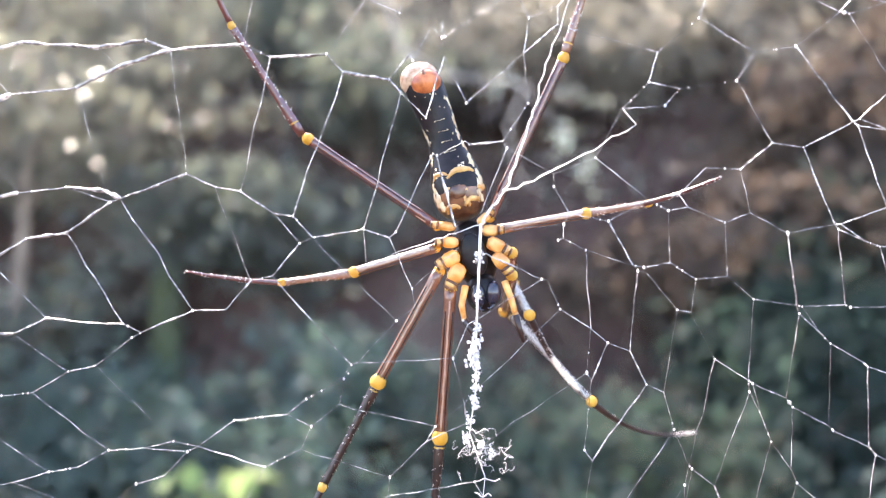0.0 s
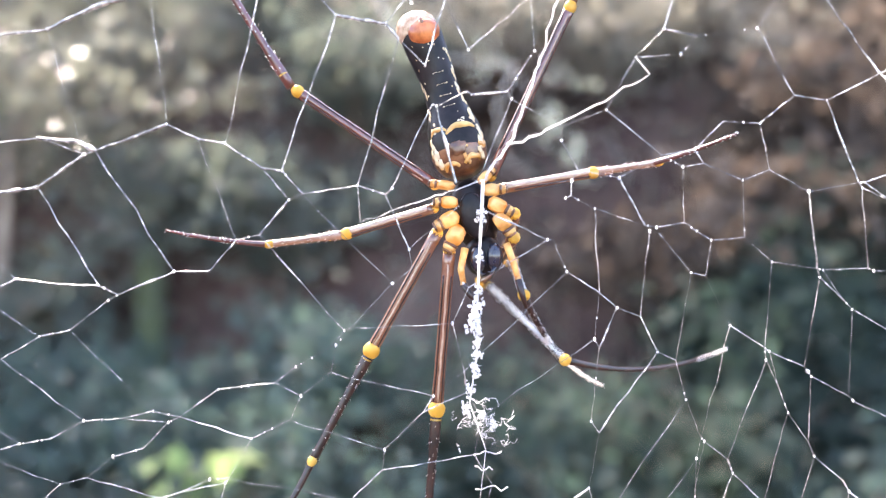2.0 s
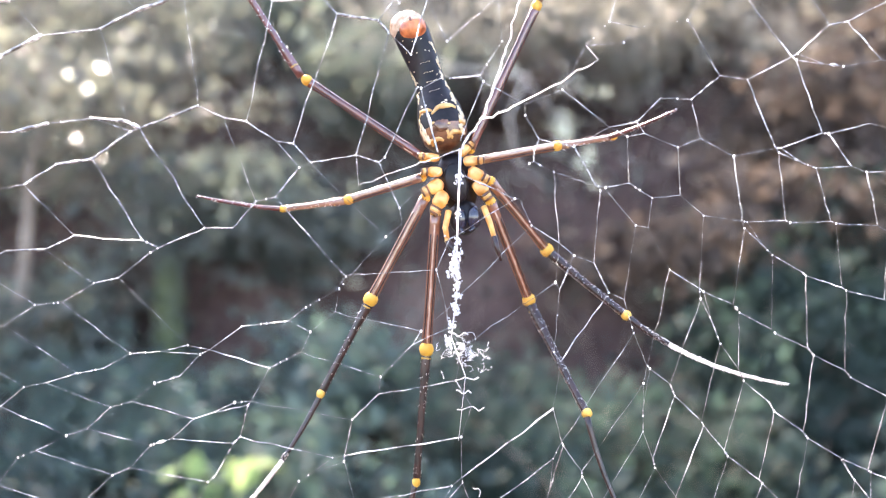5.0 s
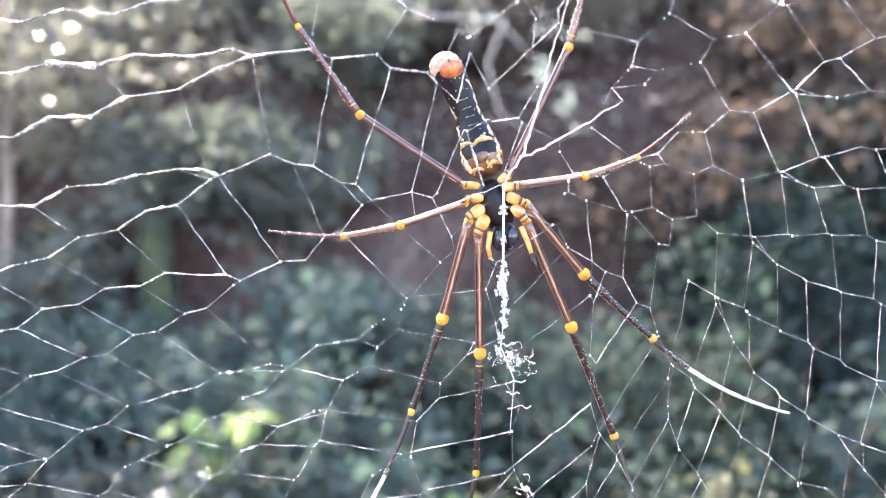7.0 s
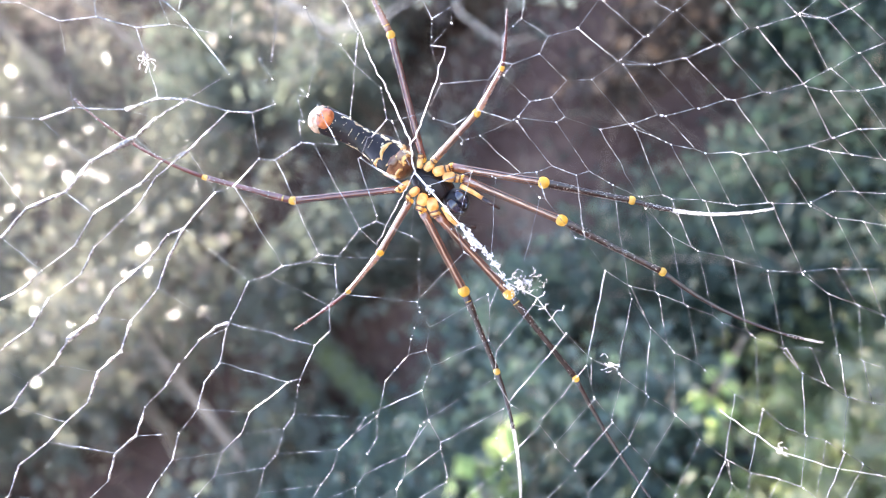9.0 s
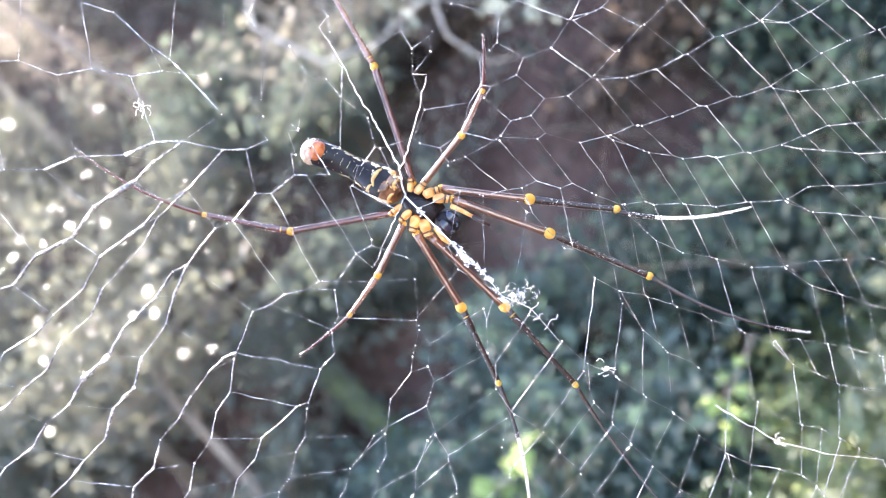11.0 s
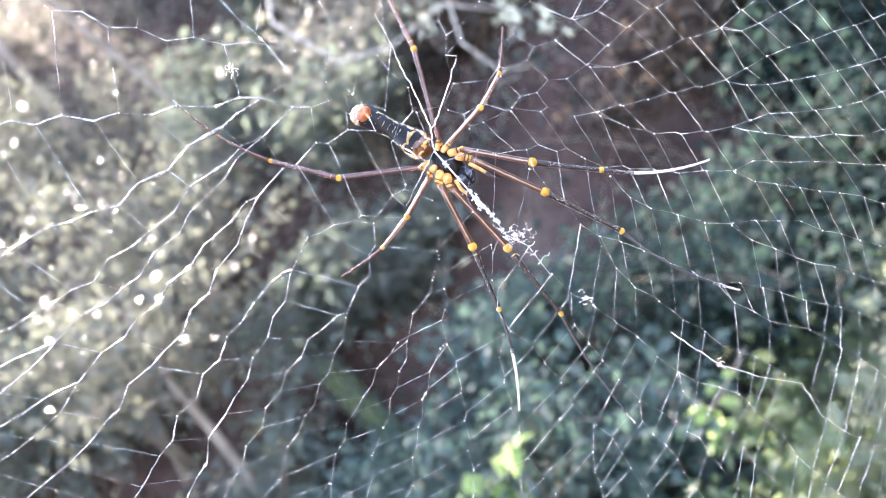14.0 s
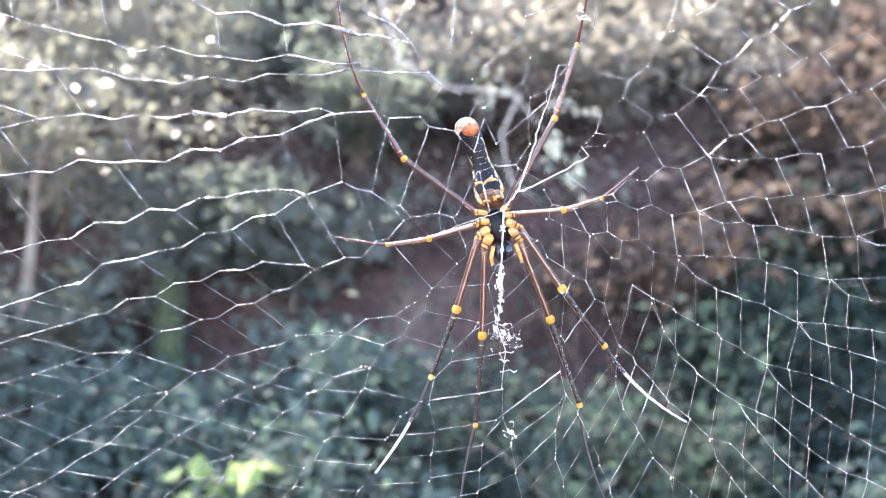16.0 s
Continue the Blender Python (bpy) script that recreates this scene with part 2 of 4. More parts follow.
def build_ground():
    xs = [-900, -400, -180, -90, -50, -30, -20, -14] + [-10 + 0.25 * i for i in range(81)] + [14, 20, 30, 50, 90, 180, 400, 900]
    ys = [-900, -300, -100, -40, -15, -6, -3, -1] + [0.2 * i for i in range(1, 71)] + [15, 17, 20, 26, 36, 60, 120, 300, 900]
    verts = [(x, y, ground_height(x, y) if abs(x) < 60 else ground_height(math.copysign(60, x), y)) for y in ys for x in xs]
    w = len(xs)
    faces = [(j * w + i, j * w + i + 1, (j + 1) * w + i + 1, (j + 1) * w + i) for j in range(len(ys) - 1) for i in range(w - 1)]
    g = link_mesh("ground", verts, faces, [SOIL])
    tagged(g, "reddish brown bare soil bank with dry leaf litter", "ground", kind="structure")


build_ground()


# ---- plants of the bank
def leaf_faces(rng, verts, faces, at, length, width, facing):
    """One leaf: a folded blade of two halves with a pointed tip."""
    d = Vector((rng.gauss(0, 1), rng.gauss(0, 1), rng.gauss(-0.2, 0.7))).normalized()
    n = (Vector((rng.gauss(0, 0.6), rng.gauss(0, 0.6), 1.0)) + Vector(facing)).normalized()
    s = d.cross(n)
    if s.length < 0.05:
        s = d.orthogonal()
    s.normalize()
    n = s.cross(d)
    i = len(verts)
    at = Vector(at)
    droop = -0.12 * length
    verts += [at, at + d * length * 0.45 + s * width * 0.5 + n * width * 0.18, at + d * length * 0.5,
              at + d * length * 0.45 - s * width * 0.5 + n * width * 0.18, at + d * length + Vector((0, 0, droop))]
    faces += [(i, i + 2, i + 1), (i + 1, i + 2, i + 4), (i, i + 3, i + 2), (i + 3, i + 4, i + 2)]


def shrub(x, y, height, spread, leaves, size, mat, label, seed, facing=(0, -0.25, 0)):
    rng = random.Random(seed)
    z0 = ground_height(x, y)
    root = new("shrub")
    root.location = (x, y, z0 - 0.03)
    tagged(root, label, "shrub", "shrubs of the bank")
    stems, tips = Shape(), []
    for _ in range(rng.randint(5, 8)):
        a = rng.uniform(0, 2 * math.pi)
        lean = spread * rng.uniform(0.3, 1.0)
        p = [Vector((rng.gauss(0, 0.03), rng.gauss(0, 0.03), 0))]
        top = Vector((math.cos(a) * lean, math.sin(a) * lean, height * rng.uniform(0.6, 1.0)))
        for k in range(1, 6):
            f = k / 5
            p.append(Vector((top.x * f ** 1.4, top.y * f ** 1.4, top.z * f)) + Vector((rng.gauss(0, 0.02), rng.gauss(0, 0.02), rng.gauss(0, 0.01))))
        stems.tube(p, [0.012, 0.010, 0.008, 0.006, 0.004, 0.002], 5)
        tips += p[2:]
        for k in (2, 3, 4):
            for _ in range(2):
                q = p[k] + Vector((rng.gauss(0, 0.6), rng.gauss(0, 0.6), rng.gauss(0.2, 0.4))) * spread * 0.5
                stems.tube([p[k], (p[k] + q) / 2 + Vector((0, 0, 0.02)), q], [0.004, 0.003, 0.0015], 4)
                tips += [q, (p[k] + q) / 2]
    stems.put("stem", [BARK], root)
    verts, faces = [], []
    for _ in range(leaves):
        c = rng.choice(tips)
        at = c + Vector((rng.gauss(0, 1), rng.gauss(0, 1), rng.gauss(0, 0.8))) * spread * 0.16
        at.z = max(at.z, 0.03)
        k = rng.choice((0.4, 0.5, 0.7, 0.9, 1.2, 1.5))
        leaf_faces(rng, verts, faces, at, size * k, size * k * rng.uniform(0.4, 0.65), facing)
    link_mesh("crown", verts, faces, [mat], root, smooth=False)
    return root


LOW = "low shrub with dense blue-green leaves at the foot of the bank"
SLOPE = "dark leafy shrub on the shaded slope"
GLINT = "olive shrub with small glossy sunlit leaves"
DRY = "half-bare shrub with dry brown leaves"
SPARSE = "half-bare shrub with small grey-green leaves"
PLANTS_LOW = [(-2.3, 2.7, 0.85), (-1.85, 2.45, 0.72), (-1.4, 2.65, 0.74), (-0.98, 2.42, 0.6), (-0.6, 2.75, 0.66), (-0.2, 2.5, 0.6), (0.2, 2.72, 0.68), (0.6, 2.45, 0.66),
              (0.98, 2.7, 0.74), (1.4, 2.45, 0.78), (1.8, 2.75, 0.85), (2.3, 2.6, 0.95), (-1.15, 3.0, 0.5), (1.25, 3.1, 0.6), (-0.35, 3.15, 0.4)]
PLANTS_SLOPE = [(0.9, 3.5, 0.34), (1.1, 3.3, 0.36), (1.45, 3.35, 0.45), (1.4, 3.65, 0.45), (1.7, 3.5, 0.6), (2.1, 3.6, 0.7), (1.65, 4.05, 0.5), (2.6, 3.9, 0.9), (3.1, 4.1, 1.1), (-0.5, 3.6, 0.4), (-1.6, 3.3, 0.5), (-1.0, 3.7, 0.4), (1.95, 3.75, 0.8), (2.5, 3.35, 1.0), (2.0, 4.5, 0.8), (2.8, 4.25, 1.0), (-2.4, 3.9, 0.9), (-0.4, 4.3, 0.55), (0.5, 4.4, 0.4), (1.6, 3.3, 0.6), (2.2, 4.3, 1.1), (2.9, 3.6, 1.2), (1.9, 3.3, 0.9), (3.2, 4.8, 1.3), (-0.9, 5.2, 0.8), (-0.2, 5.9, 0.9)]
PLANTS_GLINT = [(-2.0, 3.7, 1.3), (-1.5, 4.2, 1.2), (-2.7, 4.6, 1.6), (-1.1, 4.7, 0.9), (-3.3, 3.9, 1.5), (-2.1, 5.6, 1.4), (-0.6, 6.6, 1.2), (-3.4, 6.2, 1.8), (2.4, 6.0, 1.2)]
PLANTS_DRY = [(0.9, 4.5, 0.6), (1.4, 4.7, 0.7), (1.9, 4.4, 0.6), (2.4, 4.8, 0.8), (0.45, 4.7, 0.55), (1.2, 5.2, 0.7), (2.0, 5.3, 0.8), (0.0, 4.7, 0.5), (-0.4, 4.9, 0.6), (0.9, 4.9, 0.8), (1.8, 5.2, 0.9), (0.3, 5.0, 0.7), (2.8, 5.6, 1.0), (0.9, 6.4, 1.0), (1.6, 7.2, 1.2), (-1.4, 7.6, 1.4), (0.2, 7.8, 1.3), (3.6, 7.0, 1.5), (-3.0, 8.2, 1.7)]
PLANTS_TOP = [(-4.6, 7.0, 2.0), (-3.4, 9.0, 2.2), (-1.9, 9.4, 2.0), (-0.4, 9.8, 2.2), (1.0, 9.2, 1.9), (2.6, 8.6, 2.0), (4.2, 8.8, 2.2), (-5.2, 9.6, 2.6), (4.6, 6.2, 1.7), (-2.6, 11.2, 2.6), (0.2, 11.4, 2.6), (2.6, 11.0, 2.6), (5.4, 10.5, 2.6), (-4.6, 4.8, 1.6), (-5.4, 12, 3.0)]
PLANTS_FRONT = [(0.6, 2.3, 0.5), (0.95, 2.25, 0.5), (1.25, 2.2, 0.5), (0.3, 2.3, 0.42), (0.75, 2.2, 0.42), (0.55, 1.85, 0.42), (0.2, 2.05, 0.4), (-1.3, 2.0, 0.42), (-0.85, 1.85, 0.36), (-0.4, 2.05, 0.42), (0.05, 1.9, 0.4), (0.45, 2.1, 0.42), (0.9, 1.9, 0.45), (1.3, 2.1, 0.5), (-1.75, 2.1, 0.5), (1.75, 2.05, 0.55), (0.25, 1.6, 0.5), (-0.2, 1.55, 0.42), (0.65, 1.6, 0.52), (1.05, 1.7, 0.5), (-0.6, 1.6, 0.4), (0.45, 1.35, 0.36), (-1.1, 1.75, 0.42)]
for i, (x, y, h) in enumerate(PLANTS_FRONT):
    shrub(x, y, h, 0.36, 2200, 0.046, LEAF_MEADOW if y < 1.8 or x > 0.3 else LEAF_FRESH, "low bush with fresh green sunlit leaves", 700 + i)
for i, (x, y, h) in enumerate(PLANTS_TOP):
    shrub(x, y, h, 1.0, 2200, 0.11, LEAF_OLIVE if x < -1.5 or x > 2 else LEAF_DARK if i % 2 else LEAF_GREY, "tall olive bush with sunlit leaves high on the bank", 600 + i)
for i, (x, y, h) in enumerate(PLANTS_LOW):
    shrub(x, y, h, 0.46, 3300, 0.05, LEAF_BLUE if 1.3 < x < 1.9 else LEAF_SHADED if x > 0.1 else LEAF_OLIVE if x < -0.7 and i % 2 else LEAF_BLUE, LOW, 100 + i)
for i, (x, y, h) in enumerate(PLANTS_SLOPE):
    shrub(x, y, h, 0.5, 1700, 0.07, LEAF_TAUPE if x > 0.1 and y > 3.4 else LEAF_SHADED if x > 0.1 else LEAF_DARK, SLOPE, 200 + i)
for i, (x, y, h) in enumerate(PLANTS_GLINT):
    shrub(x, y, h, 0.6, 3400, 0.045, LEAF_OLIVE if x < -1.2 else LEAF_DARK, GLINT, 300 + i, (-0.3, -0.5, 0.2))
for i, (x, y, h) in enumerate(PLANTS_DRY):
    shrub(x, y, h, 0.55, 1300, 0.06, LEAF_OLIVE if x > 1.9 and i % 2 else LEAF_GREY if i % 2 else LEAF_DRY, SPARSE if i % 2 else DRY, 400 + i)


def scatter(name, label, mat, count, size, spread, seed, low):
    """Loose leaves lying and small herbs growing all over the slope."""
    rng = random.Random(seed)
    verts, faces = [], []
    while count:
        x, y = rng.uniform(-5, 5), low + 8 * rng.random() ** 1.5
        if noise.noise((x * 1.3 + seed, y * 1.3, 2.0)) < rng.uniform(-0.5, 0.35):
            continue
        count -= 1
        at = (x, y, ground_height(x, y) + abs(rng.gauss(0, spread)))
        leaf_faces(rng, verts, faces, at, size * rng.uniform(0.5, 1.4), size * rng.uniform(0.3, 0.7), (0, -0.5, 0.2))
    tagged(link_mesh(name, verts, faces, [mat], smooth=False), label, "leaves", kind="stuff")


scatter("leaf_litter", "dry brown and grey leaf litter on the slope", LEAF_DRY, 10000, 0.07, 0.04, 71, 3.9)
scatter("fallen_leaves", "dark reddish-brown fallen leaves on bare soil", LEAF_BROWN, 19000, 0.06, 0.03, 74, 2.6)
scatter("ground_herbs", "low grey-green herbs growing over the slope", LEAF_SHADED, 11000, 0.055, 0.11, 72, 3.0)
scatter("seedlings", "small olive seedlings scattered over the slope", LEAF_OLIVE, 10000, 0.06, 0.16, 73, 4.6)


def dry_stems():
    rng = random.Random(77)
    sh = Shape()
    for _ in range(800):
        x, y = rng.uniform(-4.5, 4.5), 3.0 + 6.5 * rng.random() ** 1.3
        p = Vector((x, y, ground_height(x, y) - 0.02))
        d = Vector((rng.gauss(0, 0.5), rng.gauss(-0.2, 0.4), 1.0)).normalized()
        pts, l = [p], rng.uniform(0.3, 1.1) / 5
        for _ in range(5):
            d = (d + Vector((rng.gauss(0, 0.22), rng.gauss(0, 0.2), rng.gauss(-0.06, 0.12)))).normalized()
            pts.append(pts[-1] + d * l)
        r = rng.choice((0.001, 0.0015, 0.002, 0.003))
        sh.tube(pts, [r, r, r * 0.8, r * 0.7, r * 0.5, r * 0.2], 4)
    tagged(sh.put("dry_stems", [BARK]), "pale dry stems and twigs all over the slope", "twigs", kind="stuff")


dry_stems()


def bright_sprig(x, y, z, seed, size=1.0):
    rng = random.Random(seed)
    root = new("leafy_sprig")
    root.location = (x, y, ground_height(x, y) - 0.02)
    tagged(root, "sunlit yellow-green sprig of broad leaves on the bank", "plant", "sunlit sprigs")
    top = z - root.location.z
    stem = Shape()
    stem.tube([(0, 0, 0), (0.02, 0.01, top * 0.5), (0.0, 0.0, top), (0.1, 0.02, top + 0.02), (0.2, 0.03, top + 0.06)], [0.006, 0.005, 0.004, 0.003, 0.002], 6)
    stem.put("stem", [BARK], root)
    for k, (dx, dz) in enumerate([(-0.05, 0.02), (-0.01, 0.05), (0.04, 0.03), (0.0, -0.04), (0.05, -0.06), (0.03, -0.13), (0.1, 0.02), (0.17, 0.06), (0.2, 0.09), (-0.03, -0.1), (-0.06, -0.03), (0.02, 0.02), (0.06, -0.02), (-0.02, 0.0), (0.01, -0.18), (0.05, -0.2)]):
        verts, faces = [], []
        leaf_faces(rng, verts, faces, (dx * size, rng.uniform(-0.04, 0.04), top + dz * size), 0.11 * size, 0.075 * size, (0, -0.9, 0))
        link_mesh("leaf", verts, faces, [LEAF_BRIGHT], root, smooth=False)


def pale_spray():
    rng = random.Random(8)
    root = new("pale_leaf_spray")
    root.location = (0.36, 2.6, 1.73)
    tagged(root, "pale dry feathery leaf spray hanging from a thin bent twig", "plant")
    twig = Shape()
    twig.tube([(0, 0, 0.02), (-0.12, 0.05, 0.18), (-0.33, 0.15, 0.22), (-0.5, 0.3, 0.34), (-0.6, 0.6, 0.7), (-0.5, 1.0, 1.0), (-0.3, 1.5, 0.9), (-0.2, 1.9, 0.6)], [0.002, 0.003, 0.0035, 0.004, 0.005, 0.006, 0.007, 0.008], 6)
    twig.tube([(-0.1, 0.05, 0.18), (-0.16, 0.05, 0.05), (-0.13, 0.06, -0.1), (-0.05, 0.04, -0.16)], [0.004, 0.004, 0.003, 0.002], 5)
    twig.put("twig", [PALE_TWIG], root)
    for cx, cz, s, n in [(0.0, 0.0, 0.04, 30), (0.07, -0.09, 0.04, 18), (0.05, 0.15, 0.05, 16), (-0.18, 0.2, 0.06, 14)]:
        for _ in range(n):
            verts, faces = [], []
            leaf_faces(rng, verts, faces, (cx + rng.gauss(0, s * 0.6), rng.gauss(0, s * 0.6), cz + rng.gauss(0, s * 0.5)), 0.05 * rng.uniform(0.5, 1.1), 0.012 * rng.uniform(0.6, 1.2), (0, -0.5, 0))
            link_mesh("leaflet", verts, faces, [LEAF_PALE], root, smooth=False)


def sapling(x, y, height, lean, r, label, seed):
    rng = random.Random(seed)
    root = new("sapling")
    root.location = (x, y, ground_height(x, y) - 0.05)
    tagged(root, label, "tree", "saplings of the bank")
    t = Shape()
    pts = [Vector((lean * f, rng.gauss(0, 0.015), height * f)) + Vector((rng.gauss(0, 0.012), 0, 0)) for f in (0, 0.15, 0.3, 0.5, 0.7, 0.85, 1)]
    t.tube(pts, [r, r * 0.9, r * 0.82, r * 0.7, r * 0.55, r * 0.4, r * 0.2], 8)
    t.put("trunk", [BARK], root)
    verts, faces = [], []
    for _ in range(14):
        limbs = Shape()
        b = pts[0].lerp(pts[-1], rng.uniform(0.55, 1.0))
        e = b + Vector((rng.gauss(0, 0.3), rng.gauss(0, 0.3), rng.uniform(0.05, 0.4)))
        limbs.tube([b, (b + e) / 2 + Vector((0, 0, 0.03)), e], [r * 0.25, r * 0.18, 0.002], 5)
        limbs.put("limb", [BARK], root)
        for _ in range(60):
            at = b.lerp(e, rng.uniform(0.3, 1.1)) + Vector((rng.gauss(0, 0.07), rng.gauss(0, 0.07), rng.gauss(0, 0.06)))
            leaf_faces(rng, verts, faces, at, rng.uniform(0.04, 0.08), rng.uniform(0.02, 0.035), (0, -0.2, 0))
    link_mesh("crown", verts, faces, [LEAF_OLIVE], root, smooth=False)


def mossy_stump():
    root = new("tree_stump")
    root.location = (-1.08, 3.35, ground_height(-1.08, 3.35) - 0.06)
    tagged(root, "short upright tree stump overgrown with green moss", "stump")
    t, rng = Shape(), random.Random(31)
    t.tube([(0.01 * math.sin(3 * k), 0, 0.07 * k) for k in range(8)], [0.085, 0.07, 0.062, 0.058, 0.056, 0.054, 0.052, 0.035], 12)
    t.put("trunk", [MOSS], root)
    verts, faces = [], []
    for _ in range(900):
        a, z = rng.uniform(0, 2 * math.pi), rng.uniform(0.05, 0.5)
        leaf_faces(rng, verts, faces, (0.058 * math.cos(a), 0.058 * math.sin(a), z), rng.uniform(0.015, 0.035), rng.uniform(0.008, 0.016), (math.cos(a), math.sin(a), 0))
    link_mesh("moss", verts, faces, [LEAF_DARK], root, "green moss cover", smooth=False)


mossy_stump()
bright_sprig(-0.72, 2.4, 0.705, 5)
bright_sprig(-0.04, 2.1, 0.56, 6, 0.5)
pale_spray()
THIN = "thin grey-brown sapling trunk with sparse leaves"
for i, (x, y, h, lean, r) in enumerate([(-1.66, 3.3, 1.25, 0.12, 0.03), (-1.1, 5.0, 3.0, -0.3, 0.03), (0.3, 4.6, 2.9, 0.15, 0.02), (0.85, 5.4, 3.2, -0.1, 0.035), (1.35, 6.0, 3.4, 0.25, 0.03), (-0.35, 5.6, 3.0, 0.2, 0.025), (2.1, 5.0, 2.8, -0.25, 0.022), (-2.2, 6.4, 4.0, 0.1, 0.05)]):
    sapling(x, y, h, lean, r, THIN, 500 + i)


# ---- the web: forking radial threads, a wide-meshed spiral, beads where they meet
HUB = Vector((0.006, 0.161, 1.4027))
WEB_TILT = -0.0715


def on_web(r, a, lift=0.0):
    """A place in the web's sheet: radius and lift in millimetres, angle in radians."""
    x, z = r * math.cos(a), r * math.sin(a)
    return HUB + Vector((x, x * -0.0056 + z * WEB_TILT + lift, z)) / 1000


MID_BEARINGS = [-2.4, 4, 12, 20, 27.5, 35, 44, 52, 61, 70, 79, 89, 100, 113, 128, 142, 151, 155.5, 161.5, 168, 176.5, 182.5, 191, 199, 207.5, 214, 222,
             232, 243, 255, 266, 275, 284, 293, 303, 313, 322, 331, 341, 350]


# how far the inner threads lean away from their outer bearing, in degrees, by bearing: first in the ring
# round the resting place, then (in radians) far out, then close to the hub
LEAN = ((-120, 0), (84, 0), (100, 4), (113, 12), (128, 26), (142, 40), (150, 45), (155.5, 44), (161.5, 34), (168, 23), (176.5, 16), (182.5, 8), (191, 3),
        (199, -8), (207, -12), (214, -13), (225, -6), (240, 0))
OUTWARD = ((-120, 0), (90, 0), (120, 0.075), (150, 0.13), (184, 0.15), (191, 0.06), (199, 0.02), (240, 0))
HUB_LEAN = ((-120, 0), (-80, -22), (-54, -42), (-40, -44), (-20, -22), (0, -8), (25, 0), (240, 0))


# the spiral is wider above than below the hub: its spread by bearing, beyond and within the middle ring
SPREAD = ((-120, 1.0), (-20, 1.0), (10, 1.3), (30, 1.55), (55, 1.8), (90, 2.0), (130, 2.1), (165, 1.95), (185, 1.75), (200, 1.45), (215, 1.2), (237, 1.0), (240, 1.0))
INNER_SPREAD = ((-120, 1.1), (-84, 1.12), (-45, 0.93), (-20, 0.97), (0, 1.06), (15, 1.16), (34, 1.26), (60, 1.3), (90, 1.22), (115, 1.12), (145, 1.0), (240, 1.1))


def bearing(a):
    return (math.degrees(a) + 120) % 360 - 120


def drawn_out(r, a):
    """The radius at which a turn of the spiral crosses this bearing."""
    inner = 1 + (table(INNER_SPREAD, bearing(a)) - 1) * min(1.0, r / 32)
    return min(r, 60) * inner + max(0.0, r - 60) * table(SPREAD, bearing(a))


def table(rows, x):
    for (x0, y0), (x1, y1) in zip(rows, rows[1:]):
        if x0 <= x <= x1:
            return y0 + (y1 - y0) * (x - x0) / (x1 - x0)
    return rows[-1][1]


def sweep(r, a):
    """The radial threads are drawn out of true: by the bearing, how far they turn at this radius."""
    deg = bearing(a)
    outward = table(OUTWARD, deg) * min(1.0, max(0.0, (r - 80) / 90))
    ring = table(((0, 0.9), (30, 1.15), (50, 1.0), (65, 0.52), (80, 0.22), (100, 0.05), (125, 0.0)), r)
    near = table(((0, 1.15), (14, 1.0), (20, 0.8), (28, 0.62), (35, 0.5), (46, 0.3), (57, 0.14), (75, 0.0)), r)
    return outward - radians(table(LEAN, deg) * ring + table(HUB_LEAN, deg) * near)


NODES = []


def slacken(nodes, ties, rim):
    """Let the taut threads pull their crossings into rest; the rim holds, and each crossing clings to its first place a little."""
    index = {(*key, side): 2 * n + side for n, key in enumerate(nodes) for side in (0, 1)}
    rest = np.array([tuple(p) for pair in nodes.values() for p in pair])
    at = rest.copy()
    a, b = (np.array([index[tie[e]] for tie in ties]) for e in (0, 1))
    pull = np.array([tie[2] for tie in ties])[:, None]
    held = np.array([key[0] == rim for key in nodes for _ in (0, 1)])
    for _ in range(60):
        way = at[b] - at[a]
        size = np.linalg.norm(way, axis=1)[:, None]
        force = way / np.maximum(size, 0.0012) * pull
        total = (rest - at) * 130
        np.add.at(total, a, force)
        np.add.at(total, b, -force)
        total[held] = 0
        at += total * 0.0005
    for n, key in enumerate(nodes):
        nodes[key] = (Vector(at[2 * n]), Vector(at[2 * n + 1]))


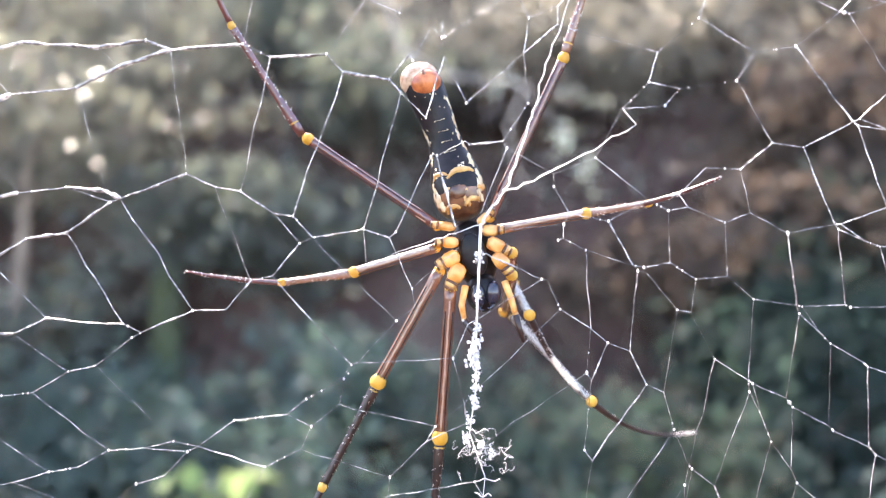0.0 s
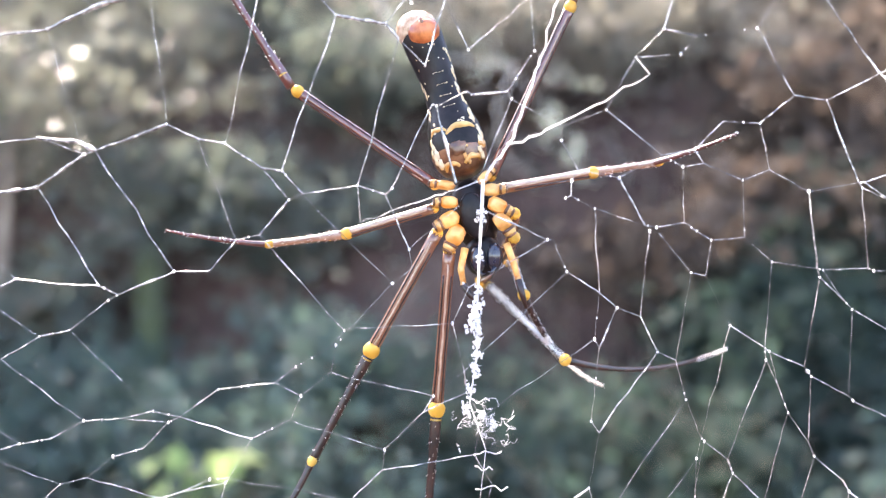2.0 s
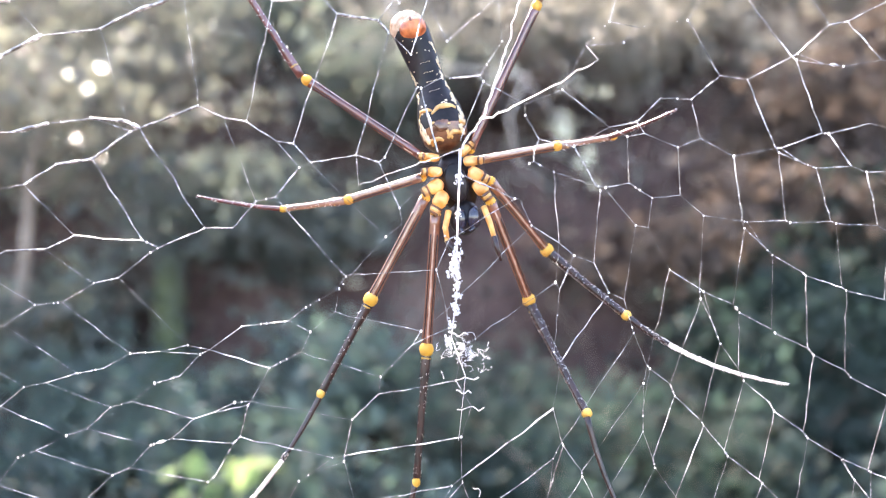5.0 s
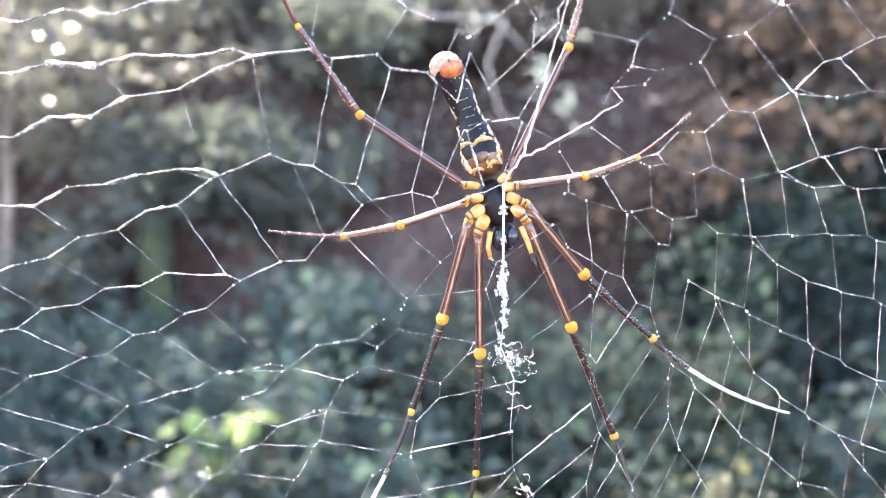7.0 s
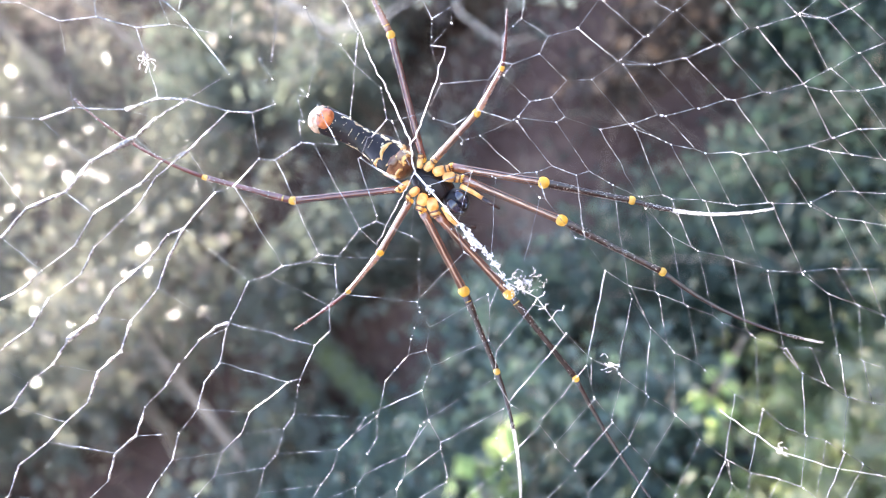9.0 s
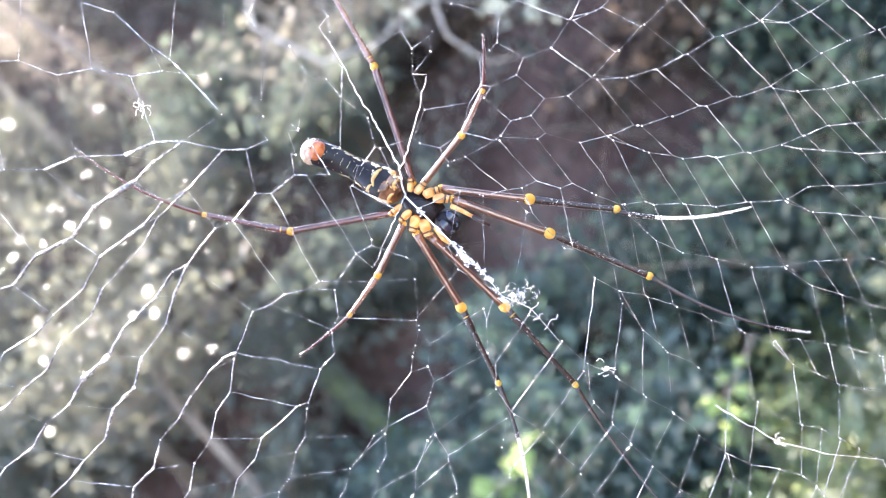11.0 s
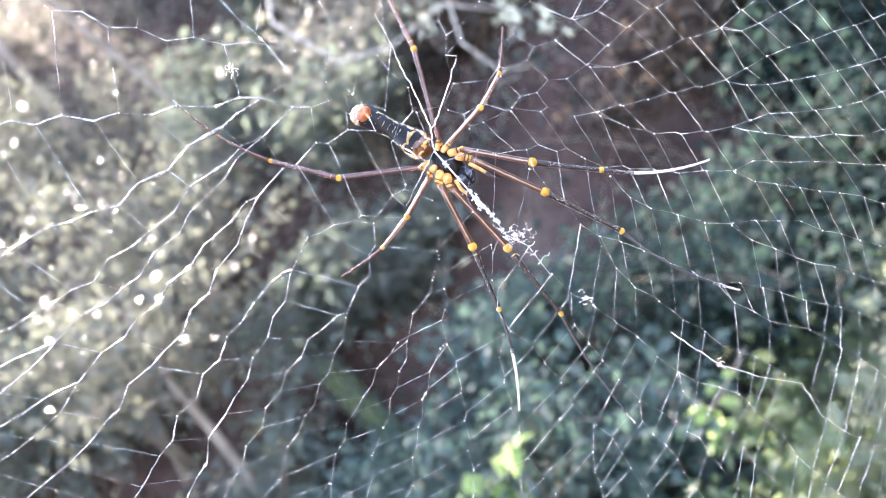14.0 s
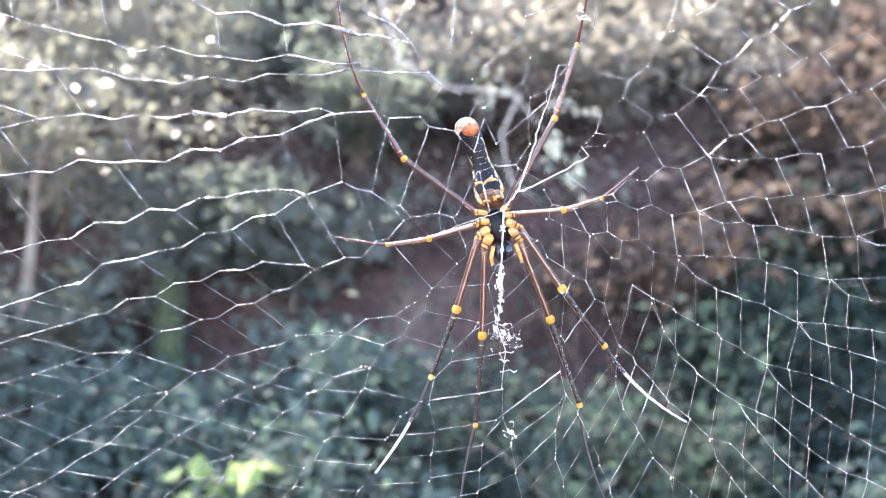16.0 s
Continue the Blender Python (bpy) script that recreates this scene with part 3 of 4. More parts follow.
def build_web():
    rng = random.Random(21)
    web = new("orb_web")
    web.location = HUB
    tagged(web, "large torn orb web of shining white silk with a zigzag mesh", "spider web")
    mid_angles = [radians(a) for a in MID_BEARINGS]
    inner = [(a + b) / 2 for a, b in zip(mid_angles[0::2], mid_angles[1::2])]
    outer = []
    for i, a in enumerate(mid_angles):
        gap = (mid_angles[(i + 1) % len(mid_angles)] - a) % (2 * math.pi)
        if gap * 150 > 12 and rng.random() < (0.35 if math.cos(a) < -0.6 else 0.5 if math.cos(a) < -0.2 else 0.9):
            outer += [(a - gap * 0.22, i), (a + gap * 0.26, i)]
        else:
            outer.append((a, i))
    core = [(a + b) / 2 for a, b in zip(inner[0::2], inner[1::2])]
    sets = [core, inner, mid_angles, [a for a, _ in outer]]
    parents = [None, [i // 2 for i in range(len(inner))], [i // 2 for i in range(len(mid_angles))], [p for _, p in outer]]
    rings = [(14, 0), (24, 0), (35, 1), (46, 1), (56, 1)] + [(66 + 9.4 * i, 2) for i in range(5)] + [(112 + 7.4 * i, 3) for i in range(16)]
    first = [next(k for k, ring in enumerate(rings) if ring[1] == level) for level in range(4)]
    nodes = {}

    def near_turn(to, at):
        return (to - at + math.pi) % (2 * math.pi) - math.pi

    for k, (r, level) in enumerate(rings):
        for i, a in enumerate(sets[level]):
            wob = 1 + 0.05 * noise.noise((math.cos(a) * 2, math.sin(a) * 2, k * 0.23))
            if level and k == first[level] + 0:
                a += 0.45 * near_turn(sets[level - 1][parents[level][i]], a)
            if level and k == first[level] + 1:
                a += 0.15 * near_turn(sets[level - 1][parents[level][i]], a)
            calm = 0.3 + 0.2 * max(0.0, -math.cos(a)) + 0.9 * max(0.0, -math.sin(a)) * (level == 3)
            r = drawn_out(rings[k][0], a)
            rr = r * wob + rng.gauss(0, 0.9) * calm
            aa = a + sweep(r, a) + rng.gauss(0, 0.9) * calm / r + 0.03 * (1 - 0.75 * max(0.0, -math.cos(a))) * noise.noise((math.cos(a) * 3, math.sin(a) * 3, r * 0.03))
            step = rng.uniform(0.1, 0.8) * calm * rng.choice((-1, 0.1, 0.1, 1, 1.6)) / r
            if level < 3:
                step = (0.14, 0.11, 0.075 - 0.01 * math.cos(a))[level] * 2 * math.pi / len(sets[level]) * rng.choice((-0.6, 0.2, 0.6, 0.9, 1.1, 1.2))
            lift = 1.5 * noise.noise((math.cos(a) * 1.5, math.sin(a) * 1.5, r * 0.02)) + rng.gauss(0, 0.35)
            nodes[k, i] = (on_web(rr, aa - step, lift) - HUB, on_web(rr + rng.gauss(0, 0.4), aa + step, lift) - HUB)
    ties = []
    for k, (r, level) in enumerate(rings):
        n = len(sets[level])
        for i in range(n):
            slack = (0.55, 0.5, 0.3, 0.13)[level]
            ties += [((k, i, 0), (k, i, 1), slack), ((k, i, 1), (k, (i + 1) % n, 0), slack)]
            if k:
                up = i if rings[k - 1][1] == level else parents[level][i]
                ties.append(((k - 1, up, 1), (k, i, 0), 1.0))
    slacken(nodes, ties, len(rings) - 1)

    def strand(shape, p, q, r, end=None, middle=1.0):
        """A thread of radius r at p and end at q, and middle times as thick halfway."""
        n = 6 if (p - q).length > 0.003 else 2
        end = r if end is None else end
        pts, radii = [], []
        for step in range(n + 1):
            f = step / n
            stray = Vector((rng.gauss(0, 1), rng.gauss(0, 1), rng.gauss(-0.3, 1))) * (p - q).length * 0.006
            pts.append(p.lerp(q, f) + (stray if 0 < step < n else Vector()))
            radii.append((r + (end - r) * f) * (1 + (middle - 1) * math.sin(f * math.pi) ** 2) * rng.choice((0.6, 0.8, 1.0, 1.0, 1.3, 1.6)))
        shape.tube(pts, radii, 5, caps=False)

    def bead(shape, p, r):
        shape.blob(p, (r, r, r * rng.uniform(1, 1.6)), None, 4, 5, slot=1)
    # radial threads
    for level, angles in enumerate(sets):
        ks = [k for k, (_, lv) in enumerate(rings) if lv == level]
        for i in range(len(angles)):
            s = Shape()
            side = max(0.0, -math.cos(angles[i]))
            low = max(0.0, -math.sin(angles[i]))
            # thickness stands in for glare: stouter where the threads catch the sun
            thick = rng.choice((0.055, 0.065, 0.08, 0.09, 0.11)) * (0.8, 0.8, 0.9, 1.0)[level] * (1 + 0.3 * max(0.0, math.cos(angles[i] - 0.5)) * (level > 1))
            shine = 0.29 * min(1.0, 1.5 * side) * rng.uniform(0.4, 1.2) * max(0.0, 1 - 2.8 * low)
            if level == 0:
                prev = on_web(4, angles[i], 0) - HUB if i % 2 == 0 else None
            else:
                prev = nodes[ks[0] - 1, parents[level][i]][1]
            for k in ks:
                a, b = nodes[k, i]
                beside = bearing(math.atan2(a.z, a.x))
                whole = prev is not None and not (level < 2 and 92 < beside < 114) and rng.random() > (0.02, 0.02, 0.02, 0.03 + 0.07 * low)[level]
                if whole:
                    stout = thick + shine * table(((0, 0.3), (50, 0.8), (65, 1.1), (110, 1.0), (140, 0.7), (170, 0.4), (450, 0.25)), min(449.0, a.length * 1000))
                    here = stout * rng.choice((0.4, 0.6, 0.9, 1.0, 1.2, 1.6))
                    strand(s, prev, a, here / 1000, here * rng.choice((0.4, 0.7, 1.0, 1.0)) / 1000)
                strand(s, a, b, (stout if whole else thick) * 0.9 / 1000)
                bead(s, a, rng.uniform(0.16, 0.32) * (0.95, 0.95, 0.85, 0.75)[level] / 1000)
                if whole:
                    for _ in range(rng.choice((0, 0, 1, 2) if level < 2 else (0, 1, 2, 3))):
                        bead(s, prev.lerp(a, rng.uniform(0.1, 0.9)), rng.uniform(0.1, 0.18) / 1000)
                if rng.random() < 0.03 and whole:
                    p = prev.lerp(a, 0.5)
                    s.tube([p.lerp(prev, 0.5), p, p.lerp(a, 0.5)], [0.0001, 0.0004, 0.0001], 6)
                prev = b
            s.put("radial_thread", [SILK, FLUFF], web)
    # the spiral, turn by turn
    for k, (r, level) in enumerate(rings):
        n = len(sets[level])
        s, runs = Shape(), []
        for i in range(n):
            if rng.random() < (0.08, 0.1, 0.14, (0.15 + 0.25 * max(0.0, -math.sin(sets[level][i])) + 0.2 * max(0.0, -math.cos(sets[level][i]))) * (1 - 0.7 * max(0.0, math.cos(sets[level][i]))))[level] and s.v:
                runs.append(s)
                s = Shape()
                continue
            # thin but swollen halfway on the left: dashed glints put into the shape
            strand(s, nodes[k, i][1], nodes[k, (i + 1) % n][0], (0.10 - (0.03, 0.03, 0.045, 0.06)[level] * max(0.0, -math.cos(sets[level][i]))) * (1.0, 1.0, 0.8, 0.9)[level] * (1 + 0.3 * max(0.0, math.cos(sets[level][i] - 0.6)) * (level > 1)) * rng.choice((0.45, 0.6, 0.75, 0.9, 1.2, 1.4)) / 1000, None,
                   1 + 1.6 * max(0.0, -math.cos(sets[level][i])) * rng.random() * (level > 1))
        for s in runs + [s]:
            if s.v:
                s.put("spiral_thread", [SILK], web)
    NODES.extend(p for pair in nodes.values() for p in pair)
    # mooring lines to the ground and the bank
    for a, end in ((0.5, (2.3, 2.9, 1.9)), (2.5, (-2.0, 2.8, 1.7)), (3.9, (-1.2, 0.35, 0.0)), (5.4, (1.2, 0.35, 0.0)), (1.5, (0.3, 2.9, 3.0))):
        s = Shape()
        e = Vector(end)
        if end[2] < 0.5:
            e.z = ground_height(e.x, e.y)
        p = on_web(224, a) - HUB
        q = e - HUB
        s.tube([p, p.lerp(q, 0.5) + Vector((0, 0, -0.01)), q], 0.0001, 4)
        s.put("mooring_thread", [SILK], web)


build_web()


def silk_tufts():
    """The trail of fluffy silk and remains below the hub, and the thick strands above it."""
    rng = random.Random(4)
    trail = new("silk_trail")
    trail.location = HUB
    tagged(trail, "fluffy white trail of silk clumps and prey remains below the hub", "silk")
    def at(x, z, lift=-0.8):
        return Vector((x, z * WEB_TILT + lift, z)) / 1000
    line = Shape()
    line.tube([at(1, 2), at(0.8, -4), at(0.5, -11), at(0.2, -19.6), at(0.2, -29), at(-1, -37.5), at(2, -46), at(0.5, -60)], [0.0003, 0.00028, 0.0002, 0.00018, 0.00016, 0.00012, 0.00007, 0.00004], 6)
    line.put("strand", [FLUFF], trail)
    for x, z, s in [(0.6, -4.2, 1.1), (0.4, -11.4, 0.9), (0.3, -17.5, 0.8), (0.1, -20.8, 1.9), (-0.4, -23.6, 1.5), (0.3, -26.4, 1.1), (0.2, -29, 1.1), (-0.1, -31.6, 1.3), (-0.9, -35, 0.9), (-1.6, -38.5, 1.2), (1.2, -39.5, 0.9), (3.2, -41.5, 0.8)]:
        c = Shape()
        for _ in range(26):
            c.blob(at(x, z) + Vector((rng.gauss(0, 0.38), rng.gauss(0, 0.25), rng.gauss(0, 0.6))) * s / 1000, [s * rng.uniform(0.12, 0.32) / 1000 for _ in range(3)], None, 5, 6, lump=0.5)
        for _ in range(7):
            pts, d = [at(x + rng.gauss(0, 0.3) * s, z + rng.gauss(0, 0.6) * s)], Vector((rng.gauss(0, 1), rng.gauss(0, 0.4), rng.gauss(0, 1)))
            for _ in range(7):
                d = (d + Vector((rng.gauss(0, 0.9), rng.gauss(0, 0.4), rng.gauss(0, 0.9)))).normalized()
                pts.append(pts[-1] + d * 0.14 * s / 1000)
            c.tube(pts, rng.uniform(0.00004, 0.00008), 4)
        c.put("silk_clump", [FLUFF], trail)
    for k in range(40):
        tangle = Shape()
        p = at(rng.gauss(1.2, 1.9) + (3.0 if k % 4 == 0 else 0), rng.gauss(-41.0, 1.5) - (2.5 if k % 4 == 0 else 0))
        pts, d = [p], Vector((rng.gauss(0, 1), rng.gauss(0, 0.3), rng.gauss(0, 1))).normalized()
        for _ in range(9):
            d = (d + Vector((rng.gauss(0, 0.9), rng.gauss(0, 0.3), rng.gauss(0, 0.9)))).normalized()
            pts.append(pts[-1] + d * 0.00045)
        tangle.tube(pts, [rng.uniform(0.00002, 0.00005) for _ in pts], 5)
        tangle.put("curl", [FLUFF], trail, "loose curly white silk thread")
    # a loose ladder of cross threads under the tangle
    for z, x0, x1 in ((-37.0, -1.2, 2.6), (-46.5, -0.2, 4.8), (-49.5, 0.0, 3.2), (-53.0, 0.2, 6.0)):
        rung = Shape()
        rung.tube([at(x0 + (x1 - x0) * f, z + 0.5 * math.sin(f * 9 + z) + rng.gauss(0, 0.12)) for f in (0, 0.2, 0.4, 0.6, 0.8, 1)], [rng.uniform(0.00006, 0.00014) for _ in range(6)], 5)
        rung.put("rung", [FLUFF], trail, "crinkled white cross thread")
    for pts, r in [([(1, 2), (5.5, 8), (9, 18), (10.8, 23.5), (13, 31), (17, 43), (19, 52)], 0.28), ([(5.5, 8), (12, 10.5), (22, 16), (31, 21)], 0.25), ([(1, 2), (-6, -0.5), (-13, -3), (-22, -6)], 0.12), ([(18, -105), (20.4, -116), (22.7, -126), (31, -140), (39.8, -152), (37, -166), (41, -182)], 0.15)]:
        s = Shape()
        fine = []
        for (x0, z0), (x1, z1) in zip(pts, pts[1:]):
            for f in (0, 0.16, 0.33, 0.5, 0.66, 0.83):
                fine.append(at(x0 + (x1 - x0) * f + rng.gauss(0, 0.18), z0 + (z1 - z0) * f + rng.gauss(0, 0.18)))
        fine.append(min(NODES, key=lambda q: (q - at(*pts[-1])).length))
        n = len(fine)
        s.tube(fine, [r * (1 - 0.8 * i / n) * rng.uniform(0.5, 1.1) / 1000 for i in range(n)], 6)
        for i, p in enumerate(fine):
            if rng.random() < 0.8:
                s.blob(p, [r * (1.1 - 0.7 * i / n) * rng.uniform(0.5, 1.1) / 1000 for _ in range(3)], None, 4, 6, lump=0.5)
            for _ in range(5):
                d = Vector((rng.gauss(0, 1), rng.gauss(0, 1), rng.gauss(0, 1))).normalized()
                q = p.lerp(fine[min(i + 1, n - 1)], rng.random())
                s.spike(q, q + d * r * (1.2 - 0.6 * i / n) * rng.uniform(1.2, 2.6) / 1000, 0.00004)
        s.put("thick_strand", [FLUFF], trail, "thick fuzzy white silk strand")
    for x, z, s in [(4, -74.5, 2.6), (-31, 71.5, 2.6), (23, -126.5, 2.6), (27, 66, 2.2)]:
        wisp = new("silk_wisp")
        wisp.location = HUB + at(x, z, -0.3)
        if z < -100:
            cam.data.dof.focus_object = wisp
        tagged(wisp, "small crumpled wisp of white silk caught in the web", "silk", "silk wisps")
        sh = Shape()
        for _ in range(9):
            pts, d = [Vector((rng.gauss(0, 0.3), 0, rng.gauss(0, 0.3))) * s / 1000], Vector((rng.gauss(0, 1), rng.gauss(0, 0.3), rng.gauss(0, 1))).normalized()
            for _ in range(6):
                d = (d + Vector((rng.gauss(0, 0.8), rng.gauss(0, 0.3), rng.gauss(0, 0.8)))).normalized()
                pts.append(pts[-1] + d * s * 0.0002)
            sh.tube(pts, [rng.uniform(0.00004, 0.00013) for _ in pts], 4)
        sh.put("curl", [FLUFF], wisp)


silk_tufts()


# ---- the spider: lengths in millimetres from its middle
MIDDLE = Vector((0.004, 0.178, 1.405))
spider = new("spider")
spider.location = MIDDLE
tagged(spider, "large black and yellow orb-weaver hanging head down on its web", "spider")


def abdomen():
    s = Shape()
    a, b = Vector((0.6, 1.5, 1.5)), Vector((-9.6, 4.5, 33.0))
    prof = [(0.0, 2.4), (0.03, 4.0), (0.08, 5.1), (0.15, 5.6), (0.22, 5.6), (0.31, 5.15), (0.38, 4.4), (0.44, 3.9), (0.55, 3.55), (0.66, 3.7), (0.76, 4.0), (0.86, 4.2), (0.92, 4.1), (0.96, 3.6), (0.985, 2.5), (1.0, 0.8)]
    axis = (b - a)
    pts = [a.lerp(b, f) + Vector((1.0 * math.sin(f * 3.1), 1.3 * math.sin(f * 3.1), 0)) for f, _ in prof]
    s.tube(pts, [r for _, r in prof], 24, slots=[1 if f < 0.2 else 0 for f, _ in prof[1:]])
    body = s.put("abdomen", [BLACK, PLATE], spider, "long black abdomen with pale spots", 0.001)
    def skin(f, ang, out=0.0):
        for (f0, r0), (f1, r1), p0, p1 in zip(prof, prof[1:], pts, pts[1:]):
            if f0 <= f <= f1:
                u = (f - f0) / (f1 - f0)
                c, r = p0.lerp(p1, u), r0 + (r1 - r0) * u
        d = axis.normalized()
        front = Vector((0, -1, 0))
        front = (front - d * front.dot(d)).normalized()
        side = front.cross(d)
        n = front * math.cos(ang) + side * math.sin(ang)
        return c + n * (r + out), n, d
    def patch(sh, f, ang, w, l, out=-0.12):
        p, n, d = skin(f, ang, out)
        sh.blob(p, (w, 0.24, l), Matrix((n.cross(d), n, d)).transposed(), 7, 10, lump=0.7)
    # the red spinneret cone at the tip, ringed by pale spots
    cap = Shape()
    p, n, d = skin(0.915, 0.0, -1.7)
    turn = Matrix((n.cross(d), n, d)).transposed()
    p = p + turn @ Vector((-0.7, 0.1, -0.4))
    cap.blob(p + turn @ Vector((0.1, 0.15, -0.75)), (3.2, 2.6, 2.75), turn, 12, 18, lump=0.06)
    for k in range(6):
        an = k * math.pi / 3
        cap.blob(p + turn @ Vector((math.cos(an) * 1.0, 1.6, math.sin(an) * 0.9 - 0.4)), (0.7, 0.8, 0.7), turn, 6, 8)
    cap.put("spinneret", [RED], body, "orange-red spinneret cone", 0.001)
    rim = Shape()
    q = skin(0.93, 0.0, -4.7)[0]
    rim.blob(q + turn @ Vector((0.35, 0.6, 0.1)), (4.25, 4.25, 3.7), turn, 14, 20, lump=0.05)
    for f, an in [(0.985, -0.9), (0.985, 0.0), (0.985, 0.9), (0.96, -1.15), (0.96, 1.15), (0.92, -1.3), (0.97, -0.45), (0.97, 0.45)]:
        patch(rim, f, an, 0.3, 0.35)
    rim.put("pale_rim", [PALE_DOME], body, "pale speckled cream tip", 0.001)
    dots = Shape()
    for f in (0.37, 0.42, 0.49, 0.56, 0.63, 0.71, 0.79):
        for an in (-0.35, 0.2):
            patch(dots, f, an, 0.22, 0.17, -0.16)
    for f, an, w in [(0.84, -0.6, 0.22), (0.82, 0.7, 0.2), (0.8, -0.1, 0.2), (0.76, -0.85, 0.35), (0.74, 0.8, 0.18), (0.68, 0.95, 0.2), (0.6, 0.9, 0.2), (0.52, 0.95, 0.22), (0.45, 1.0, 0.25), (0.86, 0.2, 0.18), (0.83, 0.3, 0.16), (0.7, -0.6, 0.16), (0.53, -0.6, 0.16)]:
        patch(dots, f, an, w, w * 1.2, -0.15)
    # faint bars that join the dots in pairs
    for f in (0.42, 0.49, 0.56, 0.63):
        dots.tube([skin(f + 0.002 * math.sin(an * 9), an, 0.0)[0] for an in (-0.35, -0.2, -0.07, 0.07, 0.2)], 0.032, 5)
    dots.put("white_dots", [PALE], body, "small cream-white dots", 0.001)
    for f, an, w, l in [(0.73, -1.1, 0.3, 1.3), (0.62, -1.1, 0.35, 1.7), (0.52, -1.0, 0.42, 1.3), (0.44, -1.1, 0.45, 1.2), (0.33, -0.95, 0.8, 1.6), (0.31, -0.35, 0.55, 0.6), (0.3, 0.85, 0.5, 1.3), (0.4, 1.15, 0.4, 1.6), (0.56, 1.2, 0.25, 2.2), (0.2, -1.0, 0.8, 2.2), (0.12, -0.9, 0.7, 2.0), (0.13, 1.0, 0.7, 2.0), (0.2, 1.1, 0.6, 1.8)]:
        sh = Shape()
        for k in range(3):
            patch(sh, f + (k - 1) * 0.016 * l, an + 0.1 * math.sin(k * 2.3 + f * 40), w * 0.9, l * 0.55)
        sh.put("side_marking", [PALE], body, "cream-yellow streak", 0.001)
    # wavy yellow arcs across the brown base
    for f0, rise, a0, a1, w in [(0.255, 0.03, -0.8, 0.35, 0.6), (0.27, 0.03, 0.3, 1.1, 0.5), (0.06, 0.03, -0.9, -0.1, 0.5), (0.05, 0.03, 0.15, 0.9, 0.45), (0.16, -0.02, -1.25, -0.75, 0.55)]:
        sh = Shape()
        path = []
        for t in range(9):
            u = t / 8
            path.append(skin(f0 + rise * math.sin(u * math.pi) + 0.004 * math.sin(u * 11), a0 + (a1 - a0) * u, -0.22)[0])
        sh.tube(path, [w * (0.45 + 0.75 * math.sin(0.3 + t * 0.32)) for t in range(9)], 8)
        sh.put("yellow_band", [HIP_YELLOW], body, "yellow cross band", 0.001)
    rng = random.Random(12)
    for _ in range(7):
        sh = Shape()
        patch(sh, rng.uniform(0.06, 0.33), rng.uniform(-1.2, 1.2), rng.uniform(0.3, 0.6), rng.uniform(0.3, 0.7), -0.14)
        sh.put("amber_patch", [HIP_YELLOW], body, "small amber-yellow patch", 0.001)
    sh = Shape()
    patch(sh, 0.15, 0.05, 1.9, 1.3, -0.1)
    sh.put("brown_plate", [PLATE], body, "glossy reddish-brown plate", 0.001)
    slit = Shape()
    q = p + turn @ Vector((0.0, 2.2, 0.9))
    slit.blob(q, (0.35, 0.4, 0.8), turn, 6, 8)
    slit.put("spinneret_slit", [PLATE], body, "", 0.001)


HIPS = {"a": (-5.2, -0.3), "b": (-5.4, -4.8), "c": (-4.8, -9.6), "d": (-2.4, -13.2), "e": (5.6, 1.4), "f": (7.4, -1.0), "g": (10.2, -5.8), "h": (10.2, -10.4)}


